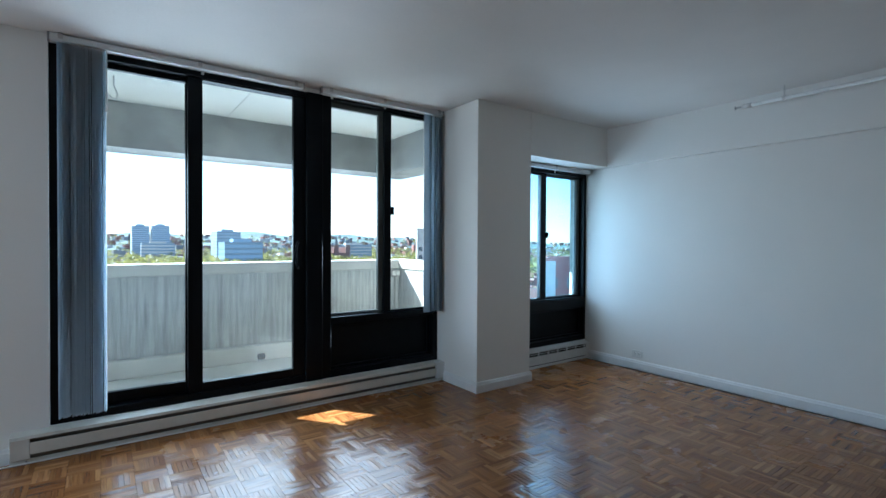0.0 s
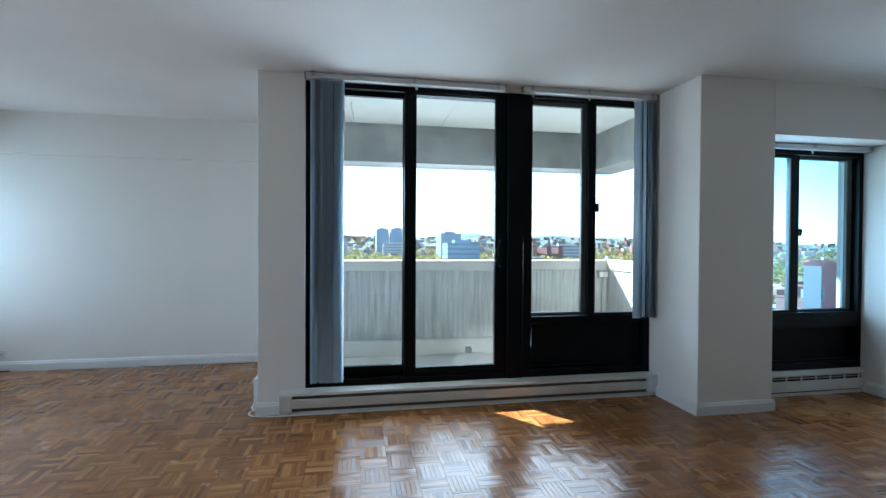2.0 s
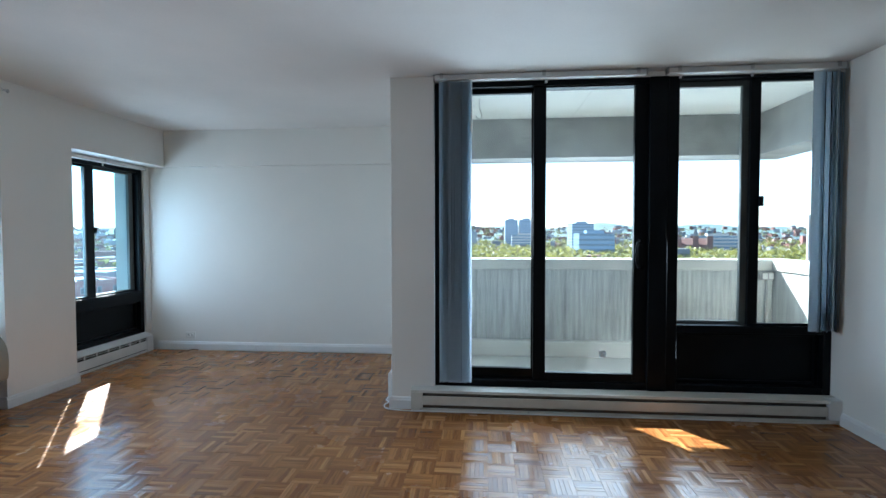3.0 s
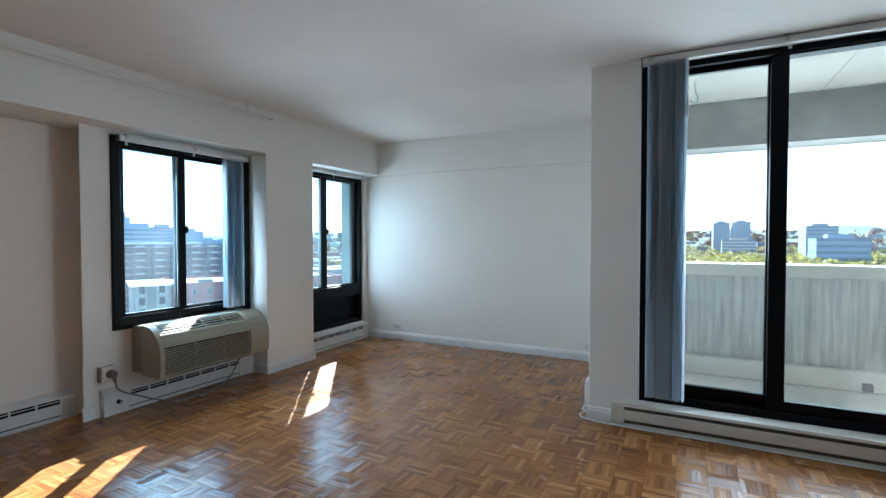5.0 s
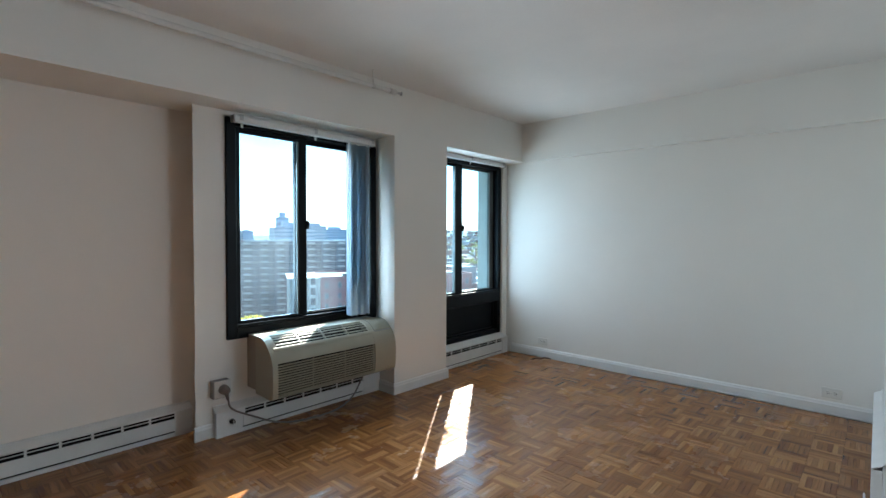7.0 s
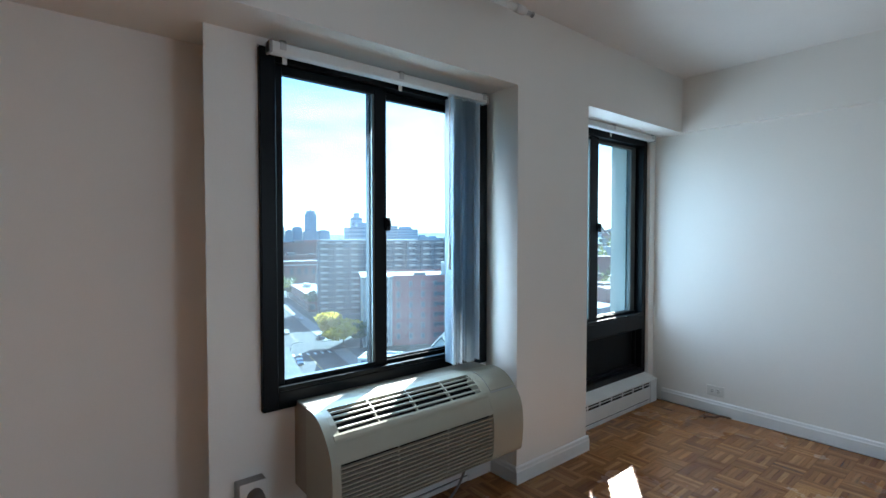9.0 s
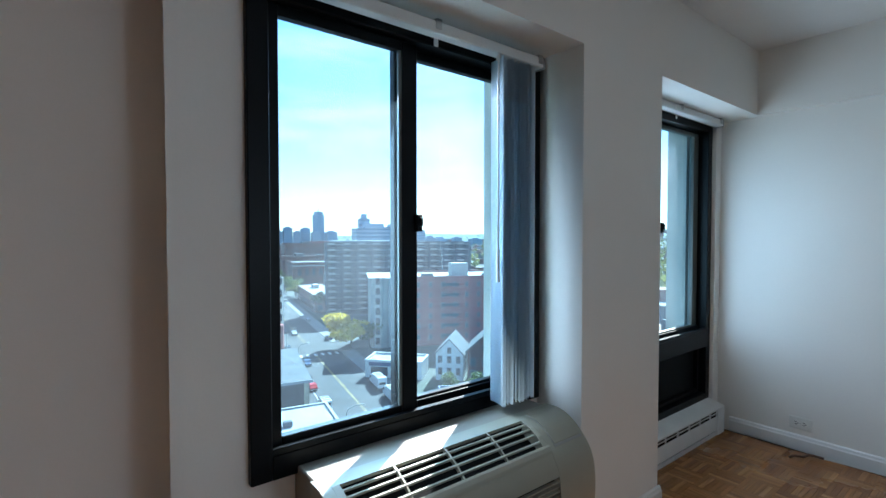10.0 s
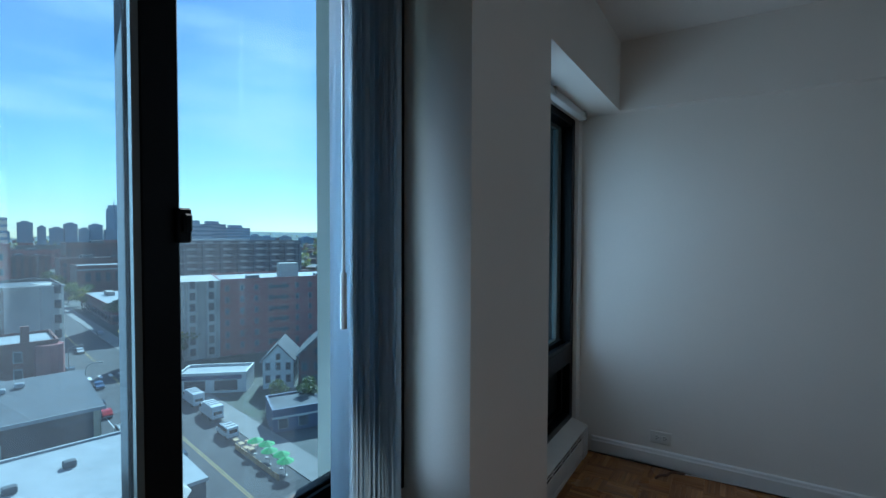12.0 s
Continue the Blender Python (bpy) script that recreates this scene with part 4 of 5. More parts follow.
for i in range(8):
    part("crossing_bar", boxes((66, 69, -7 + 2.2 * i, -6.2 + 2.2 * i, 0.062, 0.066)), WHITE_LINE, road)
pv = setting("pavement", boxes((-120, 69, 10.5, 14, 0.0, 0.18), (81, 420, 10.5, 14, 0.0, 0.18), (-120, 69, -12.5, -8, 0.0, 0.18), (83, 420, -12.5, -8, 0.0, 0.18)), PAVE, "pale concrete pavements with kerbs", "pavement")
pv.matrix_basis = STREET

shared_mesh = {}


def shared_box(key, items, material):
    if key not in shared_mesh:
        shared_mesh[key] = mesh(key[0], boxes(*items), material)
    return shared_mesh[key]


def add_windows(root, side, w, depth, rows, cols, z0, dz, ww, wh, trim=True, skip=()):
    """Windows in rows and columns on the front (side 'f') or the end (side 'r') of a house."""
    span = w if side == "f" else depth
    for r in range(rows):
        for c in range(cols):
            if (r, c) in skip:
                continue
            u = span * (c + 0.5) / cols
            z = z0 + r * dz
            wo = new("window", shared_box(("window", ww, wh), [(-ww / 2 - 0.12, ww / 2 + 0.12, -0.10, 0.02, -0.12, wh + 0.14)] if trim else [(-ww / 2, ww / 2, -0.04, 0.02, 0, wh)], WIN_TRIM))
            wo.parent = root
            wo.matrix_basis = pose(u, 0, z) if side == "f" else pose(w, u, z, 0, 0, 90)
            pn = new("pane", shared_box(("pane", ww, wh), [(-ww / 2, ww / 2, -0.13, -0.09, 0.0, wh / 2 - 0.04), (-ww / 2, ww / 2, -0.13, -0.09, wh / 2 + 0.04, wh)], WIN_PANE))
            pn.parent = wo


def house(name, label, origin, yaw, w, depth, ztop, wall_mat, roof_mat, category="building", group="", rim=0.5):
    """A flat-roofed block; its front runs along local x, away from it is local y."""
    h = ztop - GZ - (0.015 * math.hypot(*origin) if origin[0] < -60 else 0)
    root = thing(name, pose(*origin, GZ, 0, 0, yaw), label, category, group)
    part("wall", boxes((0, w, 0, depth, 0, h)), wall_mat, root)
    rf = part("roof", boxes((0.3, w - 0.3, 0.3, depth - 0.3, h, h + 0.06)), roof_mat, root)
    part("parapet", boxes((-0.1, w + 0.1, -0.1, 0.3, h, h + rim), (-0.1, w + 0.1, depth - 0.3, depth + 0.1, h, h + rim), (-0.1, 0.3, 0.3, depth - 0.3, h, h + rim), (w - 0.3, w + 0.1, 0.3, depth - 0.3, h, h + rim)), roof_mat if rim < 0.35 else wall_mat, root)
    return root, rf, h


ST_YAW = 78.1
# nearest row on our side of the street
a, rf, h = house("white_roofed_house", "three-storey house with bright white flat roof", S(-27, 42), ST_YAW, 28.5, 18, -24.0, SIDING, WHITE_ROOF, "house", "", 0.3)
for x, y in ((11.5, 6), (17, 9), (22, 11.5)):
    part("roof_hatch", boxes((x - 0.6, x + 0.6, y - 0.5, y + 0.5, h + 0.05, h + 0.75), bevel=0.12), GREY_ROOF, rf, "grey skylight hatch")
part("turret", cyl(bmesh.new(), (27.3, -0.5, 0), (27.3, -0.5, h - 0.8), 2.4, seg=10), SIDING, a, "dark round corner turret")
part("turret_roof", cyl(bmesh.new(), (27.3, -0.5, h - 0.8), (27.3, -0.5, h + 1.2), 2.9, 0.05, 10), PALE_STONE, a, "pale cone roof")
part("annex", boxes((28.6, 33, 3, 13, 0, h - 2.5)), SIDING, a)
part("annex_roof", boxes((28.6, 33.2, 2.8, 13.2, h - 2.5, h - 2.1)), WHITE_ROOF, a)
add_windows(a, "r", 28.5, 18, 1, 3, h - 6, 3, 1.2, 1.9)
b, rf, h = house("grey_house", "three-storey house with dark grey siding and shallow roof", S(3, 38), ST_YAW, 23, 18, -22.6, SIDING, GREY_ROOF, "house", "", 0.15)
part("shed_roof", prism([(-0.6, h + 0.1), (-0.6, h + 0.45), (18.4, h + 1.9), (18.4, h + 0.1)], "x", -0.6, 23.5), GREY_ROOF, b, "grey shingle roof")
part("eave_board", boxes((-0.65, 23.55, -0.72, -0.6, h + 0.0, h + 0.5)), WHITE_ROOF, b, "white eave board")
part("corner_board", boxes((22.2, 23.08, -0.08, 0.0, 0, h), (22.9, 23.1, -0.08, 6, 0, h)), CREAM, b, "cream corner boards")
part("corner_board", boxes((-0.08, 0.5, -0.08, 0.0, 0, h)), CREAM, b)
part("chimney", boxes((6.0, 7.2, 10, 11.2, h + 0.9, h + 3.4)), DARK_BRICK, b, "brick chimney")
for x, y in ((8.4, 8.5), (13.0, 12.5), (15.2, 14.0)):
    part("skylight", boxes((x - 0.6, x + 0.6, y - 0.5, y + 0.5, h + 0.5 + y * 0.077, h + 1.2 + y * 0.077), bevel=0.15), WIN_TRIM, b, "bubble skylight")
add_windows(b, "f", 23, 18, 2, 3, h - 9.0, 4.6, 1.7, 2.1, True, ((0, 0), (1, 2), (0, 1)))
g = thing("dark_gabled_house", pose(*S(28, 37), GZ, 0, 0, ST_YAW), "dark hipped roof house between two blocks", "house")
part("wall", boxes((0, 14, 0, 11, 0, 9)), SIDING, g)
part("roof", cyl(bmesh.new(), (7, 5.5, 9), (7, 5.5, 13), 10.2, 1.5, 4), GREY_ROOF, g)
c, rf, h = house("brick_row_house", "dark red brick row with white roof and chimneys", S(49, 58.5), ST_YAW, 44, 14, -19.6, DARK_BRICK, WHITE_ROOF, "building", "", 0.6)
part("bay", cyl(bmesh.new(), (42.5, 0.5, 0), (42.5, 0.5, h - 0.3), 2.6, seg=12), RED_BRICK, c, "round red brick corner bay")
for x in (26.5, 38.0):
    part("chimney", boxes((x, x + 1.4, 0.3, 1.6, h, h + 3.8)), DARK_BRICK, c)
add_windows(c, "f", 40, 14, 3, 8, h - 10.5, 3.6, 1.2, 2.0)
d, rf, h = house("long_grey_block", "long grey-brown brick block with pale corner bays", S(80, 76), ST_YAW, 66, 24, -10.3, GREY_BRICK, GREY_ROOF, "building", "", 0.8)
for i in range(3):
    part("corner_bay", cyl(bmesh.new(), (63.5, 1.0 + i * 5.5, 0), (63.5, 1.0 + i * 5.5, h + 0.3), 2.9, seg=10), PALE_STONE, d, "pale stone bay")
part("roof_house", boxes((27, 36, 6, 13, h, h + 3.6)), SIDING, d)
part("roof_plant", boxes((40, 46, 9, 13, h, h + 2.0), (48, 50, 5, 8, h, h + 1.5)), GREY_ROOF, d)
add_windows(d, "f", 54, 24, 5, 12, h - 21.5, 4.3, 1.9, 2.3)
part("corner_front", boxes((54.5, 62.5, -0.5, -0.02, 0, h + 0.2)), PALE_STONE, d, "pale stone corner front")
part("cornice", boxes((54.2, 66.4, -1.2, 0, h + 0.2, h + 0.7)), PALE_STONE, d)
for q in range(6):
    for v in (-1.9, 3.6):
        part("bay_window", boxes((64.1, 65.5, v - 0.06, v + 0.3, 1.8 + q * 3.9, 4.0 + q * 3.9)), WIN_PANE, d)
e, rf, h = house("red_brick_hall", "broad red brick block with green-tinted windows", S(155, 90), ST_YAW, 74, 30, 0.66, RED_BRICK, GREY_ROOF, "building")
add_windows(e, "f", 74, 30, 2, 10, h - 11, 5.5, 3.2, 2.4, True, tuple((r, q) for r in range(2) for q in range(3, 8)))
# far side of the street
k, rf, h = house("red_apartment_block", "seven-storey red brick apartment block", (-134.3, 88.0), 63.0, 54, 26, -10.5, RED_BRICK, WHITE_ROOF, "building", "", 0.7)
part("corner_wall", boxes((-9.5, -0.02, -0.4, 22, 0, h)), PALE_STONE, k, "pale stone corner with bay windows")
for v in (-7.3, -2.4):
    part("bay", boxes((v - 1.5, v + 1.5, -1.7, -0.3, 0, h + 0.3), bevel=0.45), PALE_STONE, k)
part("cornice", boxes((-10.2, 0.2, -1.4, 22.5, h, h + 0.5)), PALE_STONE, k)
part("roof_tank", boxes((19, 25, 7, 12, h, h + 4.6)), PALE_STONE, k, "pale roof tank house")
part("roof_plant", boxes((8, 12, 4, 6, h, h + 1.2), (30, 34, 4, 7, h, h + 1.0), (38, 40, 8, 10, h, h + 1.6), (44, 49, 3, 5, h, h + 0.9)), GREY_ROOF, k)
add_windows(k, "f", 54, 26, 6, 13, 2.2, 3.5, 0.85, 1.5)
for r in range(7):
    for v in (-7.3, -2.4):
        wo = new("window", shared_box(("bay_window", 1.2, 1.9), [(-0.72, 0.72, -0.10, 0.02, -0.12, 2.04)], WIN_PANE))
        wo.parent = k
        wo.matrix_basis = pose(v, -1.68, 1.6 + r * 3.25)
for r in range(6):
    part("fire_escape", boxes((14, 20, -1.1, -1.0, 3.0 + 3.4 * r, 4.0 + 3.4 * r), (14, 20, -1.1, 0, 2.95 + 3.4 * r, 3.02 + 3.4 * r)), SIDING, k, "dark iron fire escape landing")
j, rf, h = house("slab_tower", "long dark brown slab tower with banded balconies", (-208, 92), 68.2, 70, 20, 0.3, DARK_STONE, PALE_STONE, "building", "", 1.6)
for r in range(12):
    part("balcony_band", boxes((0.0, 70.0, -0.62, -0.02, 2.5 + r * 2.75, 2.66 + r * 2.75), *[(q * 6.9 + 1.0, q * 6.9 + 4.2, -1.0, -0.62, 2.5 + r * 2.75, 3.3 + r * 2.75) for q in range(10)]), PALE_STONE, j, "pale concrete balcony edge")
for q in range(11):
    part("pier", boxes((q * 6.9, q * 6.9 + 1.0, -1.1, -0.02, 0, h)), DARK_STONE, j)
add_windows(j, "f", 70, 20, 12, 10, 0.7, 2.75, 2.6, 1.5, False)
part("roof_house", boxes((2, 48, 4, 16, h, h + 2.2)), WHITE_ROOF, j, "white roof house")
st, rf, h = house("corner_store", "low white-fronted corner store", (-112, 61), 42, 15, 8, -29.4, WHITE_SIDING, WHITE_ROOF, "shop", "", 0.6)
part("sign_band", boxes((1, 14, -0.25, -0.05, 3.2, 4.1)), BLUE_SHOP, st, "dark fascia band")
part("shop_window", boxes((1.5, 6, -0.1, 0, 0.6, 2.9), (8, 13, -0.1, 0, 0.6, 2.9)), WIN_PANE, st)


def gabled(name, label, origin, yaw, w, depth, eave, ridge, wall_mat, roof_mat):
    root = thing(name, pose(*origin, GZ, 0, 0, yaw), label, "house")
    part("wall", prism([(0, 0), (w, 0), (w, eave), (w / 2, ridge), (0, eave)], "y", 0, depth), wall_mat, root)
    t = 0.35
    part("roof", prism([(-0.5, eave - 0.3), (w / 2, ridge + 0.1), (w + 0.5, eave - 0.3), (w + 0.5, eave + t - 0.3), (w / 2, ridge + 0.1 + t), (-0.5, eave + t - 0.3)], "y", -0.4, depth + 0.4), roof_mat, root)
    add_windows(root, "f", w, depth, 2, 3, 1.5, 3.0, 1.0, 1.7)
    add_windows(root, "r", w, depth, 2, 3, 1.5, 3.0, 1.0, 1.7)
    part("gable_window", boxes((w / 2 - 0.5, w / 2 + 0.5, -0.1, 0.0, eave + 0.3, eave + 1.8)), WIN_PANE, root)
    return root


gabled("white_gabled_house", "white clapboard house with grey gable roof", (-98.2, 75.5), 42, 7.0, 11, 6.6, 10.4, WHITE_SIDING, GREY_ROOF)
gabled("brown_gabled_house", "dark brick house with blue-grey mansard roof", (-91, 80), 42, 8.5, 12, 8.0, 12.0, DARK_BRICK, GREY_ROOF)
bs, rf, h = house("blue_shop", "low dark blue corner shop with white trim", (-75, 60), 60, 11, 9, -30.0, BLUE_SHOP, GREY_ROOF, "shop", "", 0.4)
part("trim_band", boxes((-0.1, 11.1, -0.15, -0.02, 2.7, 3.0)), WHITE_SIDING, bs)
add_windows(bs, "f", 11, 9, 1, 3, 0.8, 2, 1.6, 1.7)
lb, rf, h = house("low_brown_shop", "low brown brick shop with white roof", S(150, -13.5), ST_YAW, 15, 62, -24.6, DARK_BRICK, WHITE_ROOF, "shop", "", 0.5)
add_windows(lb, "f", 15, 62, 2, 4, 1, 4.2, 2.2, 2.4)
part("roof_plant", boxes((6, 9, 40, 48, h, h + 2.0)), PALE_STONE, lb)
for q in range(9):
    part("shop_window", boxes((-0.12, 0.02, 3 + q * 6.5, 7 + q * 6.5, 0.8, 3.4)), WIN_PANE, lb)
ar, rf, h = house("brick_hall", "red brick hall with tall arched windows and pale roof", S(270, -19), ST_YAW, 30, 26, -13.0, DARK_BRICK, WHITE_ROOF, "building", "", 0.8)
part("belt_course", boxes((-0.1, 30.1, -0.2, -0.02, h - 2.2, h - 1.6)), PALE_STONE, ar)
for q in range(5):
    part("arched_window", cyl(boxes((4 + q * 5, 6.6 + q * 5, -0.15, 0, h - 9, h - 5)), (5.3 + q * 5, -0.15, h - 5), (5.3 + q * 5, 0, h - 5), 1.3, seg=16), WIN_PANE, ar, "tall arched window")
BLOCKS = ((330, -18, 44, 24, -10, 0), (400, -30, 60, 30, 0.5, 0), (372, 60, 40, 26, -15, 1), (300, 66, 48, 30, -17, 2), (250, 92, 58, 26, -13, 1), (440, 6, 30, 26, -10, 0), (470, 48, 34, 30, -6, 1), (520, -60, 46, 30, -10, 2), (210, -34, 30, 26, -20, 2), (215, -70, 30, 30, -12, 0), (560, -6, 44, 30, -7, 1), (640, -90, 60, 30, -5, 0), (600, 60, 50, 30, -4, 0), (320, -90, 40, 30, -9, 1), (700, -20, 60, 30, -3, 2), (480, -130, 50, 30, -8, 0), (820, -120, 70, 36, 4, 1), (760, 70, 70, 36, 6, 2))
for al, pe, w, dp, zt, kind in BLOCKS:
    bk, rf, h = house("brick_block", "brick block with flat roof along the street", S(al, pe), ST_YAW, w, dp, zt, (DARK_BRICK, RED_BRICK, GREY_BRICK)[kind], (GREY_ROOF, WHITE_ROOF, GREY_ROOF)[kind], "building", "blocks along the street", 0.8)
    add_windows(bk, "f", w, dp, int(h / 4.2), int(w / 5), 2.0, 4.0, 1.8, 2.2, False)
    part("roof_plant", boxes((w * 0.3, w * 0.45, dp * 0.3, dp * 0.6, h, h + 2.4), (w * 0.7, w * 0.78, dp * 0.2, dp * 0.4, h, h + 1.5)), GREY_ROOF, bk)
nb, rf, h = house("neighbour_brick_block", "red brick apartment block with pale corner stripe", (66.7, 61.3), -49.5, 16, 12, -2.0, RED_BRICK, GREY_ROOF, "building", "", 0.6)
part("corner_stripe", boxes((-0.1, 2.0, -0.25, -0.02, 0, h)), WHITE_SIDING, nb, "pale corner stripe")
add_windows(nb, "f", 16, 12, 8, 5, 2.0, 3.8, 1.3, 1.7)
wing, rf, h = house("neighbour_wing", "pale tall apartment wing past the balcony", (112, 176), -31, 9, 16, 7.0, PALE_STONE, GREY_ROOF, "building")
add_windows(wing, "f", 9, 16, 8, 3, 8, 3.6, 1.6, 1.6, False)

# skyline


def tower(name, label, x, y, w, d, ztop, yaw, material, floors):
    root = thing(name, pose(x, y, GZ, 0, 0, yaw), label, "tower", "skyline towers")
    h = ztop - GZ - (0.015 * math.hypot(x, y) if x < -60 else 0)
    part("shaft", boxes((-w / 2, w / 2, -d / 2, d / 2, 0, h)), material, root)
    bands = bmesh.new()
    for i in range(floors):
        z = h * (i + 0.5) / floors
        box(bands, -w / 2 - 0.1, w / 2 + 0.1, -d / 2 - 0.1, d / 2 + 0.1, z, z + h / floors * 0.45)
    part("window_bands", bands, FAR_PANE_HAZED, root, "dark rows of windows, blued for haze")
    part("roof_plant", boxes((-w / 4, w / 4, -d / 4, d / 4, h, h + 4)), material, root)
    return root


T = tower("tall_office_tower", "tall office tower with mast on the skyline, tinted pale blue for haze", *S(1700, -310), 30, 30, 107, 20, TOWER_GLASS_HAZED, 40)
part("crown", boxes((-11.5, 11.5, -11.5, 11.5, 116.5, 126)), TOWER_STONE_HAZED, T)
part("mast", cyl(bmesh.new(), (0, 0, 125), (0, 0, 148), 1.6, 0.5, 8), TOWER_STONE_HAZED, T)
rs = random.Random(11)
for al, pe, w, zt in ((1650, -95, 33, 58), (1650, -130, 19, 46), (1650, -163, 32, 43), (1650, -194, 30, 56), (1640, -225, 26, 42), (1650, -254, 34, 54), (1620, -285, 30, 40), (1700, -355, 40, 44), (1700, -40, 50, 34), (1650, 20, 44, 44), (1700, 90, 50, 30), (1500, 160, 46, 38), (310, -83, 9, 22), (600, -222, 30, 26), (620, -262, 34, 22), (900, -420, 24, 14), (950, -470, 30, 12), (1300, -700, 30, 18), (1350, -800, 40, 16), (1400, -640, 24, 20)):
    tower("skyline_tower", "tower block on the skyline, tinted grey-blue for haze", *S(al, pe), w, w * 0.7, zt, rs.uniform(60, 95), rs.choice((TOWER_GLASS_HAZED, TOWER_STONE_HAZED)), 12)
tower("pale_slab_block", "stepped apartment block behind the slab tower, tinted pale for haze", *S(300, -88), 32, 16, 13.5, 78, TOWER_HAZE, 14)
hosp = tower("white_hospital_tower", "white stepped tower with rows of windows", -388, 92, 20, 18, 17, 12, PALE_STONE, 12)
part("penthouse", boxes((-3, 4, -4, 4, 51, 60)), PALE_STONE, hosp)
ch = thing("church_steeple", pose(-298, 60, GZ, 0, 0, 12), "brown pyramid steeple above the roofs", "church")
part("tower_wall", boxes((-3.4, 3.4, -3.4, 3.4, 0, 36.5)), DARK_BRICK, ch)
part("spire", cyl(bmesh.new(), (0, 0, 36.5), (0, 0, 49), 5.6, 0.15, 4), SIDING, ch)
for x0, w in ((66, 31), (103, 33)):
    tower("twin_tower", "one of two grey-brown apartment towers above trees, tinted bluish for haze", x0, 1200, w, 26, 35 if x0 > 80 else 34, 4, TOWER_HAZE, 16)
tower("brown_block_tower", "broad grey-brown tower block above trees, tinted bluish for haze", 177, 900, 40, 30, 19, 8, TOWER_STONE_HAZED, 10)
tower("dark_low_block", "long low block among trees, tinted blue-grey for haze", 157, 700, 52, 22, 1, 10, TOWER_GLASS_HAZED, 5)
cr = thing("red_church", pose(337, 800, GZ, 0, 0, -20), "long red brick church with towers and spire", "church")
part("nave", prism([(-14, 0), (14, 0), (14, 18), (0, 28), (-14, 18)], "x", -24, 24), DARK_BRICK, cr)
for q in (-22, 2, 22):
    part("church_tower", boxes((q - 4, q + 4, -17, -9, 0, 32)), DARK_BRICK, cr)
part("spire", cyl(bmesh.new(), (2, -13, 32), (2, -13, 50), 4, 0.2, 6), GREY_ROOF, cr)
tower("pale_far_block", "wide pale low block on the far slope", 95, 1150, 60, 20, -3, 0, PALE_STONE, 5)
tower("pale_far_block", "wide pale low block on the far slope", 420, 900, 70, 24, -4, -10, PALE_STONE, 5)
tower("pale_far_block", "wide pale low block on the far slope", -60, 1300, 80, 24, 4, 0, PALE_STONE, 7)

# hills on the horizon
hills = bmesh.new()
slopes = []
for az0, az1, dist, top in ((-75, 60, 3300, 62), (-45, 20, 2700, 38), (-20, 45, 3900, 84)):
    rows_, tops = [], []
    for i in range(61):
        az = radians(az0 + (az1 - az0) * i / 60)
        f = math.sin(math.pi * i / 60) ** 0.5
        z = GZ + (top - GZ) * f * (0.8 + 0.3 * noise.noise(Vector((i * 0.21, dist, 0))))
        tops.append(z)
        for_d = [(dist - 700, GZ), (dist - 250, GZ + (z - GZ) * 0.75), (dist, z), (dist + 600, GZ)]
        rows_.append([hills.verts.new((math.sin(az) * q, math.cos(az) * q, zz)) for q, zz in for_d])
    slopes.append((az0, az1, dist, tops))
    for p, q in zip(rows_, rows_[1:]):
        for i in range(3):
            hills.faces.new((p[i], q[i], q[i + 1], p[i + 1]))
bmesh.ops.recalc_face_normals(hills, faces=hills.faces)
# the blue in this green is distance haze put into the hill colour
HILL_HAZED = mottle(mat("far_hill", (0.07, 0.125, 0.13), 0.95), (0.07, 0.125, 0.13), 0.5, 0.012, 0.12)
setting("backdrop", hills, HILL_HAZED, "low wooded hills on the horizon, blued for haze", "hill")

# far roofs and woods, too many to count
rf_ = random.Random(3)
far_h = {"pale": ([], []), "brick": ([], [])}
QF = [(0, 1, 5, 4), (1, 2, 6, 5), (2, 3, 7, 6), (3, 0, 4, 7), (4, 5, 6, 7)]


def ground_z(x, y):
    """Height of the ground, with the hills on it."""
    az, d, z = math.degrees(math.atan2(x, y)), math.hypot(x, y), GZ
    for az0, az1, dist, tops in slopes:
        k = (az - az0) / (az1 - az0) * 60
        if 0 <= k < 60 and dist - 700 < d < dist:
            top = tops[int(k)] + (tops[int(k) + 1] - tops[int(k)]) * (k - int(k)) - GZ
            g = (d - dist + 700) / 450 * 0.75 if d < dist - 250 else 0.75 + (d - dist + 250) / 250 * 0.25
            z = max(z, GZ + top * g)
    return z


def blocked(x, y):
    v = STREET.inverted() @ Vector((x, y, GZ))
    return -140 < v.x < 480 and -100 < v.y < 110 or (v.x > 0 and abs(v.y) < 14)


